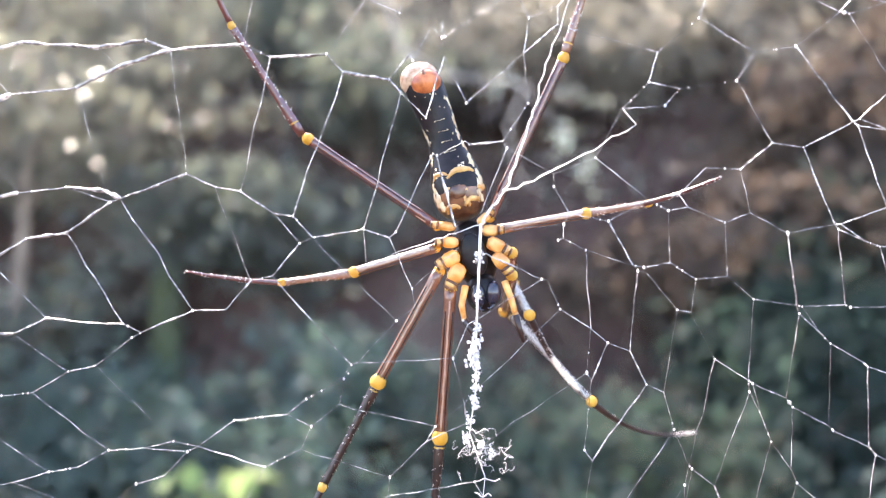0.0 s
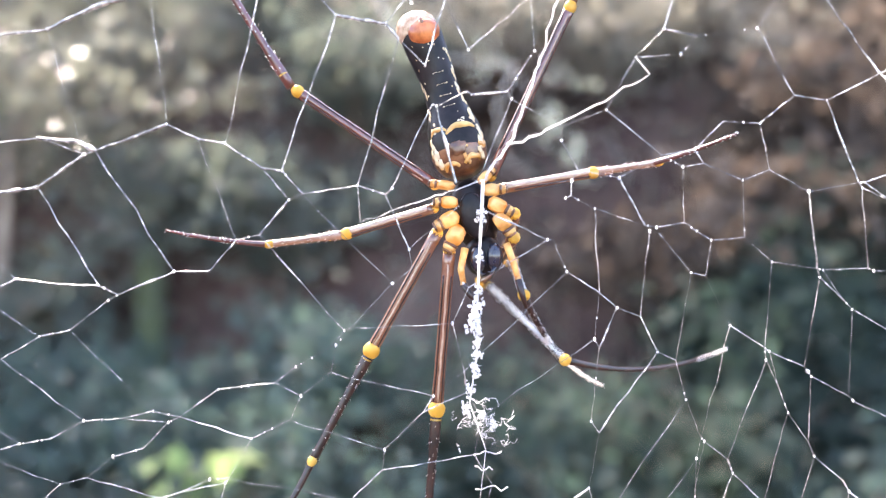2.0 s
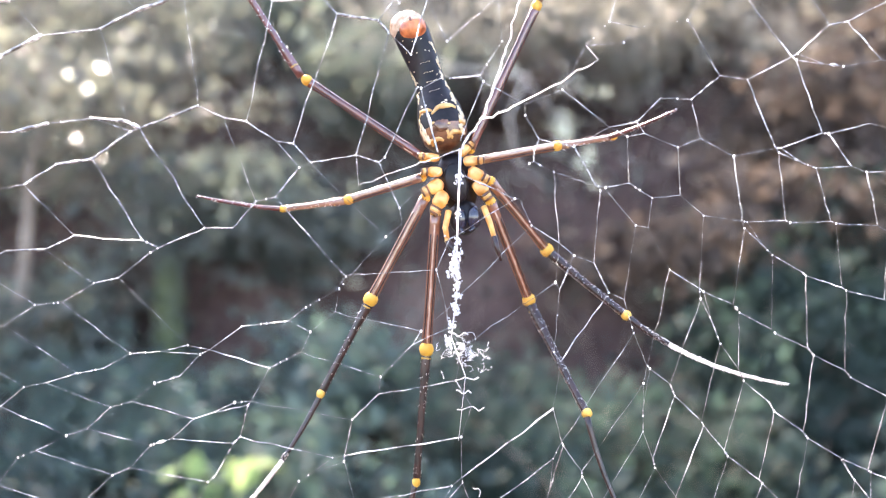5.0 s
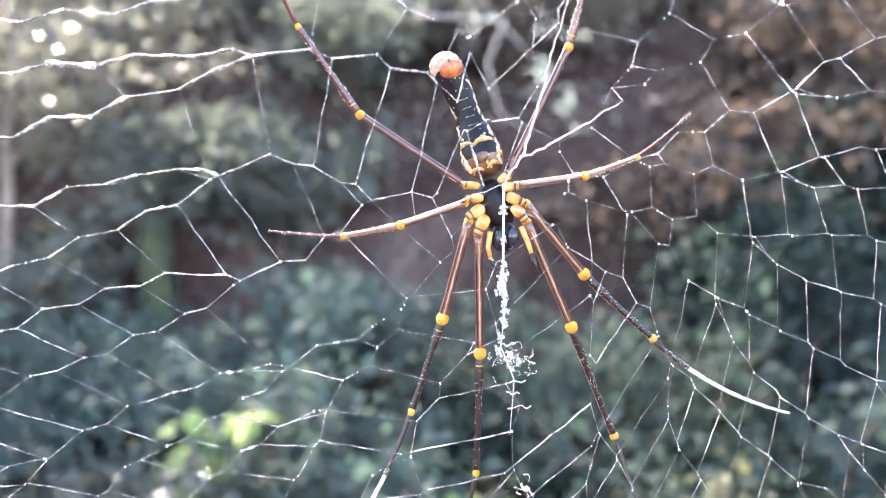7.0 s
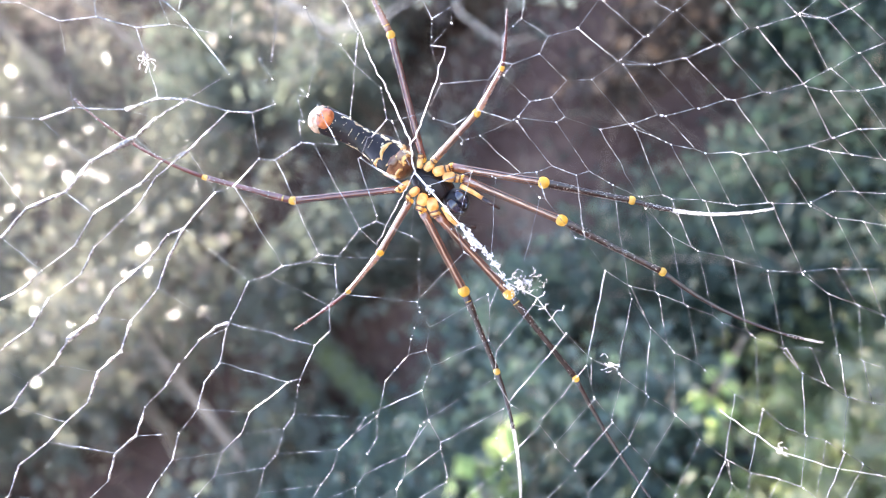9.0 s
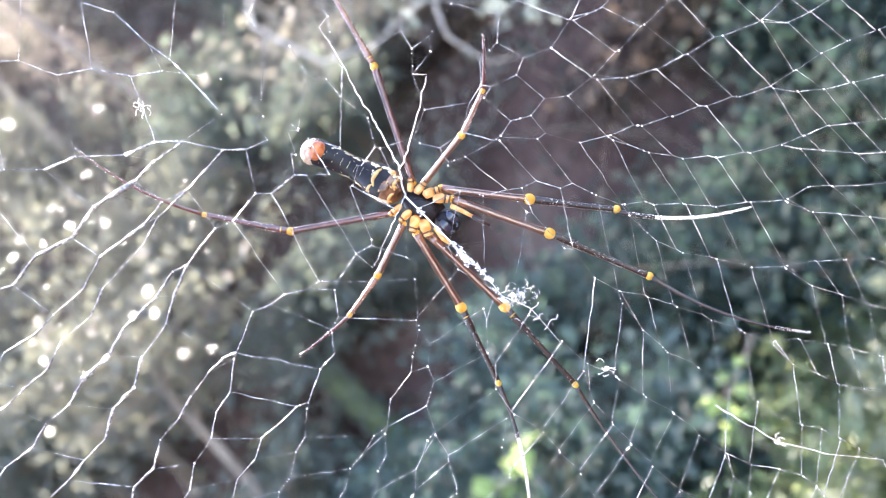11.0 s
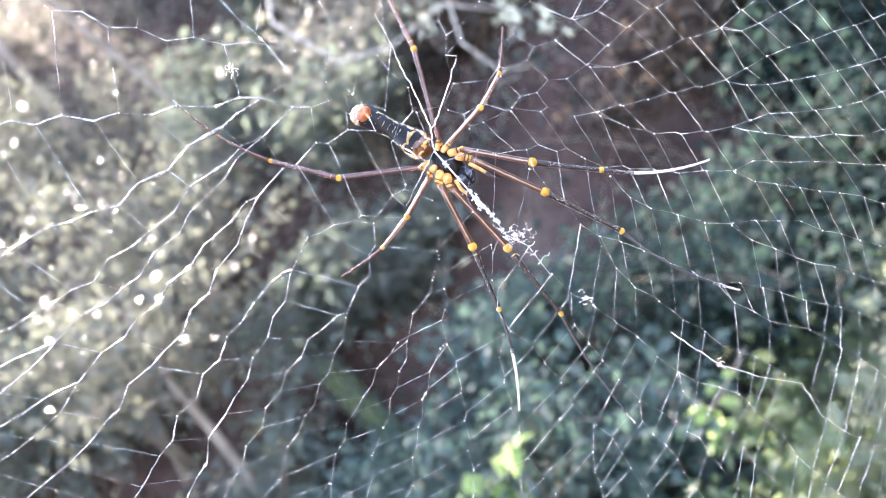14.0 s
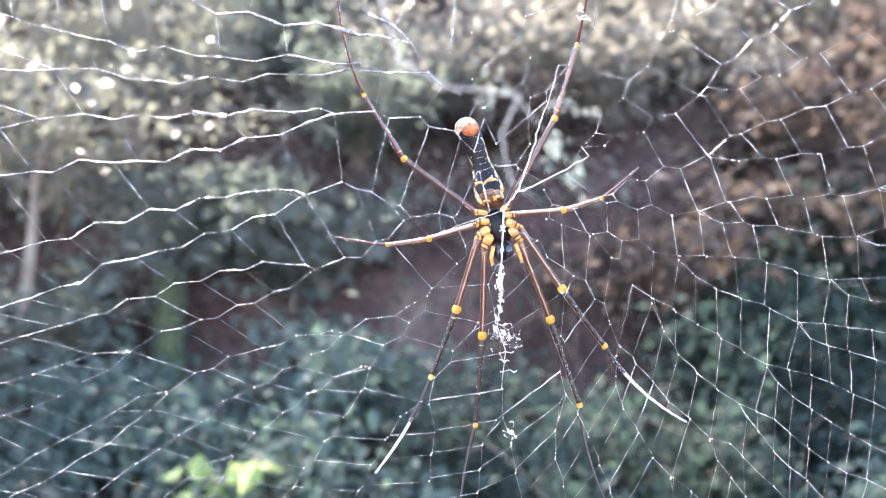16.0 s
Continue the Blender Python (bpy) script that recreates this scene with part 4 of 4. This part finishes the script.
def head_and_thorax():
    s = Shape()
    s.blob((2.6, 2.4, -6.0), (4.7, 3.0, 7.2), Euler((0, radians(-14), 0)).to_matrix(), 12, 18)
    s.blob((4.2, 1.4, -14.0), (3.6, 3.2, 4.2), None, 10, 14)
    body = s.put("cephalothorax", [BLACK], spider, "black head and thorax seen from below", 0.001)
    st = Shape()
    st.blob((2.3, -1.2, -6.2), (2.7, 0.9, 4.6), Euler((0, radians(-14), 0)).to_matrix(), 9, 14)
    st.put("sternum", [BLACK], body, "", 0.001)
    for x, z, r in [(3.2, -14.6, 1.7), (6.3, -14.2, 1.7)]:
        c = Shape()
        c.blob((x, -1.0, z), (r, 1.7, 2.7), None, 9, 12)
        c.tube([(x, -2.0, z - 2.0), (x + (4.7 - x) * 0.4, -2.5, z - 3.0), (x + (4.7 - x) * 0.9, -2.3, z - 2.8)], [0.5, 0.35, 0.1], 7)
        c.put("jaw", [BLUE_BLACK], body, "glossy blue-black jaw with a curved fang", 0.001)
    # mouth palps: yellow with dark tips
    for pts in ([(0.6, -1.2, -12.6), (-0.2, -2.2, -16.5), (0.3, -2.6, -19.4)], [(8.6, -1.2, -11.6), (10.0, -2.2, -15.5), (10.8, -2.6, -18.4)]):
        p = Shape()
        p.tube(pts, [0.75, 0.68, 0.55], 9)
        p.blob(pts[-1], (0.65, 0.65, 0.8), None, 6, 8)
        p.put("palp", [HIP_YELLOW], body, "yellow palp with a dark tip", 0.001)
    for pts in ([(0.3, -2.6, -19.4), (1.6, -2.8, -21.6), (3.8, -2.6, -23.4)], [(10.8, -2.6, -18.4), (11.6, -2.8, -21.4), (12.4, -2.6, -24.0)]):
        p = Shape()
        p.tube(pts, [0.7, 0.6, 0.35], 8)
        rng = random.Random(3)
        for _ in range(30):
            q = Vector(pts[0]).lerp(Vector(pts[-1]), rng.random())
            p.spike(q, q + Vector((rng.gauss(0, 0.9), rng.gauss(0, 0.9), -rng.uniform(0.2, 0.8))), 0.05)
        p.put("palp_tip", [LEG_DARK], body, "", 0.001)
    # the yellow hip joints round the breastplate: middle, half length, half thickness, slope
    for x, z, l, w, turn in [(-3.9, -0.3, 2.3, 1.1, 8), (-3.1, -3.7, 2.2, 1.4, 0), (-2.9, -7.3, 2.4, 1.8, -28), (-1.5, -10.6, 2.6, 2.0, -62),
                             (4.7, 1.5, 2.0, 1.1, -45), (6.2, -1.2, 2.2, 1.4, -2), (7.4, -4.5, 2.4, 1.7, 28), (8.2, -7.8, 2.4, 1.85, 55)]:
        c = Shape()
        m = Euler((0, radians(turn), 0)).to_matrix()
        out = 1 if x > 2.5 else -1
        for off, long, wide, slot in ((-0.25, 0.8, 0.84, 0), (0.56, 0.16, 0.74, 1), (0.76, 0.3, 0.66, 0), (1.08, 0.12, 0.58, 1)):
            c.blob(Vector((x, -1.1, z)) + m @ Vector((off * out * l, 0, 0)), (long * l, 1.45, wide * w), m, 11, 16, slot=slot, lump=0.18, square=0.72)
        c.put("hip", [HIP_YELLOW, PLATE], body, "amber-yellow hip joint", 0.001)


abdomen()
head_and_thorax()


DOWN = (-0.3, 0.0, -1.0)


def curve_segment(length, radii, bow, sides, steps, slots=None):
    """A tapered segment along z, bowed towards +x."""
    s = Shape()
    pts = []
    for i in range(steps + 1):
        f = i / steps
        pts.append((bow * 4 * f * (1 - f), 0, length * f))
    rr = []
    for i in range(steps + 1):
        g = i / steps * (len(radii) - 1)
        k = min(int(g), len(radii) - 2)
        rr.append(radii[k] + (radii[k + 1] - radii[k]) * (g - k))
    s.tube(pts, rr, sides, slots=slots)
    return s, pts, rr


def bristles(s, pts, rr, count, length, rng, slot=0, start=0.0):
    for _ in range(count):
        i = rng.randrange(max(1, int(start * len(pts))), len(pts) - 1)
        a = rng.uniform(0, 2 * math.pi)
        d = Vector((math.cos(a), math.sin(a), 0))
        p = Vector(pts[i]).lerp(Vector(pts[i + 1]), rng.random()) + d * rr[i] * 0.9
        s.spike(p, p + d * length * rng.uniform(0.4, 1) + Vector((0, 0, length * 0.9)), 0.075 if slot else 0.055, slot)


def leg(key, knee, ankle, tip, thick=1.0, seed=0, bow=0.07, hairs=600, start=0.4, pale=0.42, shin_mat=None, foot_mat=None):
    """A leg from hip to tip: thigh with yellow knee pad, dark shin with yellow end, long thin foot."""
    rng = random.Random(seed)
    hx, hz = HIPS[key]
    hip = Vector((hx, 0, hz))
    knee, ankle, tip = Vector(knee), Vector(ankle), Vector(tip)
    lf, lt, lm = (knee - hip).length, (ankle - knee).length, (tip - ankle).length
    s, pts, rr = curve_segment(lf, [1.26 * thick, 1.2 * thick, 1.15 * thick, 1.12 * thick, 1.34 * thick], 0.25, 12, 14)
    s.blob((0, 0, 0.1), (1.3 * thick, 1.3 * thick, 1.25 * thick), None, 8, 10, slot=1)
    bristles(s, pts, rr, 16, 0.6, rng)
    thigh = s.put("leg", [LEG_MAROON if key in "ae" else LEG_BROWN, YELLOW], spider, "slender brown leg with yellow joints", 0.001)
    for x in (-0.62, 0.62):
        line = Shape()
        line.tube([(p[0] + 0.78 * r0, x * r0, p[2]) for p, r0 in zip(pts[2:-1], rr[2:-1])], 0.2 * thick, 5)
        line.put("groove", [LEG_DARK], thigh, "", 0.001)
    line = Shape()
    edge, fine = (0.62, 0.14) if key in "ae" else (0.0, 0.24)
    line.tube([(p[0] + 0.93 * r0 * (1 - 0.35 * edge), -edge * r0 + 0.05 * math.sin(p[2]), p[2]) for p, r0 in zip(pts[1:-1], rr[1:-1])], [fine * thick * rng.uniform(0.7, 1.2) for _ in pts[1:-1]], 6)
    line.put("pale_stripe", [LEG_PALE], thigh, "pale pinkish stripe", 0.001)
    # the highlight along the upper edge is built as a white stripe
    if key in "bf":
        up = 1 if key == "b" else -1
        line = Shape()
        line.tube([(p[0] + 0.74 * r0, 0.46 * up * r0, p[2]) for p, r0 in zip(pts[1:-1], rr[1:-1])], [0.56 * thick * rng.uniform(0.8, 1.1) for _ in pts[1:-1]], 8)
        line.put("highlight_stripe", [EDGE_HIGHLIGHT], thigh, "white stripe painted as the sunlit upper edge", 0.001)
    pad = Shape()
    big = thick * (1.18 if key in "cdgh" else 1.0)
    pad.blob((0.55 * thick, 0, lf - 0.6), (1.25 * big, 1.45 * big, 1.6 * big), None, 9, 12)
    pad.put("knee_pad", [YELLOW], thigh, "bright orange-yellow knee pad", 0.001)
    n = 14
    s, pts, rr = curve_segment(lt, [1.1 * thick, 1.15 * thick, 0.85 * thick, 0.8 * thick, 0.78 * thick, 0.8 * thick, 0.95 * thick], 0.3, 11, n, [0] * n)
    bristles(s, pts, rr, 80, 0.9, rng)
    bristles(s, pts, rr, 150 if key in "gh" else 60, 0.5, rng, 2)
    s.tube([(0.12, 0, 2.6), (0.13, 0, 2.75), (0.14, 0, 3.05), (0.15, 0, 3.2)], [0.9 * thick, 1.12 * thick, 1.12 * thick, 0.9 * thick], 11, slot=1)
    off, fat = (0.0, 1.25) if key in "gh" else (0.35, 0.95)
    s.blob((off * thick, 0, lt - 0.2), (fat * thick, (fat + 0.05) * thick, 1.25 * thick), None, 8, 10, slot=1)
    # one side whitened with a strip and hairs: the sky's sheen, painted on
    if key in "gh":
        s.tube([(p[0] + 0.5 * r0, 0, p[2]) for p, r0 in zip(pts[2:-1], rr[2:-1])], [0.66 * r0 * rng.uniform(0.75, 1.15) for r0 in rr[2:-1]], 8, slot=4)
        for _ in range(1400):
            f, a = rng.uniform(0.1, 0.97), rng.gauss(0, 0.5)
            i = int(f * n)
            d = Vector((math.cos(a), math.sin(a), 0))
            p = Vector(pts[i]).lerp(Vector(pts[i + 1]), f * n - i) + d * rr[i] * 0.9
            s.spike(p, p + d * rng.uniform(0.15, 0.4) + Vector((0, 0, 0.4)), 0.1, 2)
    # the same painted highlight carried on along the shin
    if key in "bf":
        s.tube([(p[0] + 0.72 * r0, 0.46 * up * r0, p[2]) for p, r0 in zip(pts[1:-1], rr[1:-1])], 0.34 * thick, 6, slot=3)
    shin = s.put("shin", [shin_mat or LEG_DARK, YELLOW, HAIR, EDGE_HIGHLIGHT, FLUFF], thigh, "nearly black bristly shin with a yellow end", 0.001)
    # past pale the foot is coloured white, with pale hairs, for its glint
    s, pts, rr = curve_segment(lm, [0.74 * thick, 0.6 * thick, 0.5 * thick, 0.43 * thick, 0.36 * thick, 0.22 * thick], lm * bow, 9, 20, [2 if i / 20 >= pale else 0 for i in range(20)])
    bristles(s, pts, rr, 40, 0.6, rng)
    bristles(s, pts, rr, hairs, 0.4, rng, 1, start)
    foot = s.put("foot", [foot_mat or LEG_DARK, HAIR, FOOT_GLINT], thigh, "thin glossy dark foot with pale hairs", 0.001)
    m = bone(hip, knee)
    thigh.matrix_basis = m
    shin.matrix_basis = m.inverted() @ bone(knee, ankle)
    foot.matrix_basis = m.inverted() @ bone(ankle, tip, DOWN)
    return hip, thigh, shin, foot


LEGS = {
    "a": leg("a", (-32.0, 3.0, 19.2), (-46.2, 2.0, 42.2), (-54.8, -10.0, 81.1), 0.88, 1, 0.06, 80, 0.3, 2, LEG_END, LEG_END),
    "b": leg("b", (-22.9, 1.0, -10.0), (-37.5, 0.0, -12.0), (-54.9, -8.0, -9.4), 0.85, 2, 0.02, 60, 0.3, 2, LEG_TAN, LEG_END),
    "c": leg("c", (-12.5, 4.0, -35.8), (-22.0, 3.0, -59.8), (-40.8, -10.0, -91.4), 1.0, 3),
    "d": leg("d", (-3.4, 4.0, -45.4), (-5.6, 3.0, -77.2), (-12.4, -10.0, -123.3), 1.0, 4, 0.07, 160, 0.9, 0.93),
    "e": leg("e", (22.6, 2.0, 34.6), (31.2, 2.0, 61.2), (36.7, -10.0, 93.2), 0.88, 5, 0.03, 80, 0.3, 2, LEG_BROWN, LEG_END),
    "f": leg("f", (26.4, 1.0, 0.8), (39.6, 1.0, 5.1), (51.3, -8.0, 14.5), 0.85, 6, 0.02, 60, 0.3, 2, LEG_TAN, LEG_END),
    "g": leg("g", (26.2, 2.0, -28.0), (42.0, 0.5, -48.2), (68.6, -8.0, -74.4), 1.0, 7, 0.07, 500, 0.1, 0.28),
    "h": leg("h", (22.4, 3.8, -39.5), (33.4, 3.0, -70.0), (51.7, -8.2, -112.4), 1.0, 8, 0.07, 220, 0.8, 0.86),
}
KNEE_G = [(0, 12.2, 26.0, -12.9), (0.3, 13.1, 25.7, -13.6), (0.6, 13.9, 24.1, -17.5), (0.9, 12.0, 25.6, -14.4), (1.2, 12.3, 25.1, -15.7), (1.5, 12.5, 25.5, -14.5), (1.8, 11.7, 25.2, -15.3), (2.1, 12.1, 25.3, -15.1), (2.4, 13.3, 25.5, -14.4), (2.7, 15.7, 24.2, -16.7), (3.0, 15.7, 24.9, -14.9), (3.3, 11.8, 26.5, -10.6), (3.6, 12.1, 26.6, -9.9), (3.9, 12.6, 26.7, -8.9), (4.2, 13.8, 26.4, -10.5), (4.5, 15.6, 25.3, -13.7), (4.9, 23.8, 17.2, -21.7), (5.2, 25.5, 15.9, -21.7), (7.3, 26.3, 7.4, -26.4), (9.2, 26.8, 0.3, -27.3), (12.0, 26.2, 3.0, -28.0), (12.5, 26.3, 0.0, -27.7), (16, 25.8, 1.5, -28.0)]
ANKLE_G = [(0, 14.0, 1.2, -18.8), (0.3, 16.0, 2.0, -22.4), (0.6, 18.8, 1.0, -27.2), (0.9, 13.4, 1.2, -21.7), (1.2, 19.3, 4.9, -29.7), (1.5, 21.8, 8.3, -30.9), (1.8, 11.6, 0.3, -20.6), (2.1, 13.9, 1.5, -24.1), (2.4, 25.1, 11.0, -31.7), (2.7, 26.8, 6.7, -31.7), (3.0, 26.5, 6.8, -29.3), (3.3, 22.0, 7.7, -24.4), (3.6, 22.8, 7.4, -22.8), (3.9, 24.1, 9.3, -23.5), (4.2, 26.4, 9.7, -25.1), (4.5, 30.9, 12.2, -29.3), (4.9, 41.0, 6.4, -37.1), (5.2, 43.7, 9.2, -38.2), (7.3, 43.8, 4.9, -44.9), (9.2, 41.7, 0.0, -48.0), (12.0, 41.8, 0.8, -47.6), (12.5, 43.0, -2.0, -46.7), (16, 41.1, 1.5, -48.4)]
TIP_G = [(0, 37.5, 22.0, -46.0), (0.3, 34.8, 26.9, -45.7), (0.6, 38.1, 29.0, -46.4), (0.9, 36.0, 24.5, -43.3), (1.2, 41.0, 30.2, -49.9), (1.5, 46.5, 27.9, -53.9), (1.8, 31.9, 22.9, -45.0), (2.1, 34.7, 27.6, -44.5), (2.4, 40.4, 43.9, -45.9), (2.7, 39.7, 41.7, -43.2), (3.0, 35.0, 44.1, -37.2), (3.3, 39.4, 40.7, -35.7), (3.6, 41.6, 39.4, -34.5), (3.9, 40.7, 42.8, -34.5), (4.2, 50.2, 4.0, -42.6), (4.5, 57.1, -8.7, -43.9), (4.9, 74.0, -8.6, -51.6), (5.2, 75.1, -8.8, -52.8), (7.3, 74.8, -8.0, -64.6), (9.2, 68.5, -8.3, -75.3), (12.0, 69.2, -7.9, -73.4), (12.5, 74.1, -7.9, -69.9), (16, 68.6, -7.9, -74.4)]
KNEE_H = [(0, 11.1, 30.2, -19.6), (0.3, 15.2, 26.1, -27.7), (0.6, 14.3, 26.7, -27.0), (0.9, 12.5, 27.0, -26.8), (1.2, 13.7, 27.5, -25.7), (1.5, 9.3, 28.8, -23.4), (1.8, 5.3, 29.7, -20.1), (2.1, 6.4, 29.7, -20.6), (2.4, 5.2, 30.6, -16.5), (2.7, 6.8, 31.1, -14.6), (3.0, 8.3, 31.5, -12.7), (3.3, 9.2, 31.6, -11.4), (3.6, 9.2, 31.6, -11.3), (3.9, 12.1, 30.5, -18.5), (4.0, 11.4, 30.5, -19.2), (4.2, 12.3, 29.7, -21.2), (4.5, 14.6, 26.7, -26.9), (4.9, 19.7, 19.8, -33.3), (5.2, 21.8, 15.1, -35.9), (7.3, 21.8, 4.4, -39.7), (9.2, 23.4, 1.0, -39.2), (12.5, 22.4, 3.8, -39.5), (16, 22.0, 5.0, -39.5)]
ANKLE_H = [(0, 28.6, 10.6, -38.5), (0.3, 31.3, 2.1, -42.2), (0.6, 29.6, 2.1, -41.6), (0.9, 27.4, 2.2, -41.3), (1.2, 27.6, 1.4, -38.9), (1.5, 24.3, 4.4, -38.6), (1.8, 21.1, 6.6, -36.4), (2.1, 21.3, 4.5, -34.7), (2.4, 18.6, 5.6, -32.3), (2.7, 8.4, 0.5, -25.2), (3.0, 5.6, 0.5, -19.4), (3.3, 9.0, 0.5, -19.2), (3.6, 8.7, 0.5, -19.6), (3.9, 10.8, 0.0, -24.3), (4.0, 15.2, 0.0, -29.5), (4.2, 22.3, 5.3, -40.1), (4.5, 26.3, 4.9, -47.7), (4.9, 31.5, 2.1, -57.8), (5.2, 33.2, 0.9, -62.7), (7.3, 32.8, 6.4, -70.1), (9.2, 34.6, 0.0, -69.5), (12.5, 33.4, 5.0, -70.0), (16, 32.5, 3.4, -70.1)]
TIP_H = [(0, 60.8, 43.5, -52.1), (0.3, 57.2, 42.5, -40.6), (0.6, 54.7, 42.9, -39.2), (0.9, 57.2, 39.5, -36.4), (1.2, 62.2, 34.7, -38.2), (1.5, 63.9, 31.4, -35.3), (1.8, 62.6, 30.7, -36.0), (2.1, 62.6, 29.0, -35.9), (2.4, 62.8, 10.0, -30.5), (2.7, 38.1, 34.3, -42.0), (3.0, 32.4, 36.2, -35.7), (3.3, 29.3, 42.5, -29.0), (3.6, 37.6, 35.2, -35.3), (3.9, 44.9, 16.5, -53.0), (4.0, 49.8, 11.9, -59.8), (4.2, 51.3, -10.4, -68.4), (4.5, 52.1, -10.2, -81.7), (4.9, 52.2, -10.2, -97.5), (5.2, 53.7, -10.5, -103.6), (7.3, 50.3, -10.9, -108.8), (9.2, 54.2, -7.9, -113.2), (12.5, 51.7, -8.2, -112.4), (16, 46.4, -9.3, -113.7)]


def move_leg(key, knees, ankles, tips, twist=None):
    """Key the three segments of a leg by the places of its joints."""
    hip, thigh, shin, foot = LEGS[key]
    poses = [(k[0], bone(hip, k[1:]), bone(k[1:], a[1:]), bone(a[1:], e[1:], DOWN)) for k, a, e in zip(knees, ankles, tips)]
    roll = [Matrix.Rotation(radians(twist(p[0]) if twist else 0), 4, "Z") for p in poses]
    walk(thigh, [(t, m) for t, m, _, _ in poses])
    walk(shin, [(t, m.inverted() @ s @ r) for (t, m, s, _), r in zip(poses, roll)])
    walk(foot, [(t, m.inverted() @ f) for t, m, _, f in poses])


def shift_leg(key, early, late):
    """A leg that holds one stance until 5.2 s and another from 7.3 s on."""
    stances = [(0.0, early), (5.2, early), (7.3, late), (16.0, late)]
    move_leg(key, [(t, *s[0]) for t, s in stances], [(t, *s[1]) for t, s in stances], [(t, *s[2]) for t, s in stances])


def motions():
    # added roll: turns the shins' painted white side away after 3.1 s
    move_leg("g", KNEE_G, ANKLE_G, TIP_G, lambda t: 150 * min(1, max(0, (t - 3.1) / 0.8)))
    move_leg("h", KNEE_H, ANKLE_H, TIP_H, lambda t: 150 * min(1, max(0, (t - 3.1) / 0.8)))
    shift_leg("a", ((-33.6, 3.0, 18.9), (-48.2, 2.0, 41.7), (-57.0, -10.0, 80.6)), ((-31.7, 3.0, 19.2), (-46.2, 2.0, 42.2), (-54.8, -10.0, 81.1)))
    shift_leg("c", ((-17.3, 4.0, -32.3), (-29.0, 3.0, -54.4), (-50.5, -10.0, -83.5)), ((-12.5, 4.0, -35.8), (-21.5, 3.0, -59.8), (-40.8, -10.0, -91.4)))
    shift_leg("d", ((-4.6, 4.0, -44.0), (-7.1, 3.0, -75.0), (-11.5, -10.0, -120.0)), ((-3.0, 4.0, -45.5), (-5.4, 3.0, -77.2), (-12.4, -10.0, -123.3)))
    shift_leg("e", ((21.2, 2.0, 35.0), (29.4, 2.0, 61.0), (35.0, -10.0, 93.0)), ((23.0, 2.0, 33.9), (31.2, 2.0, 61.2), (36.7, -10.0, 93.2)))
    shift_leg("f", ((25.0, 1.0, 2.2), (37.3, 1.0, 4.2), (49.0, -8.0, 8.5)), ((26.7, 1.0, 0.7), (40.0, 1.0, 5.1), (51.3, -8.0, 15.5)))


motions()
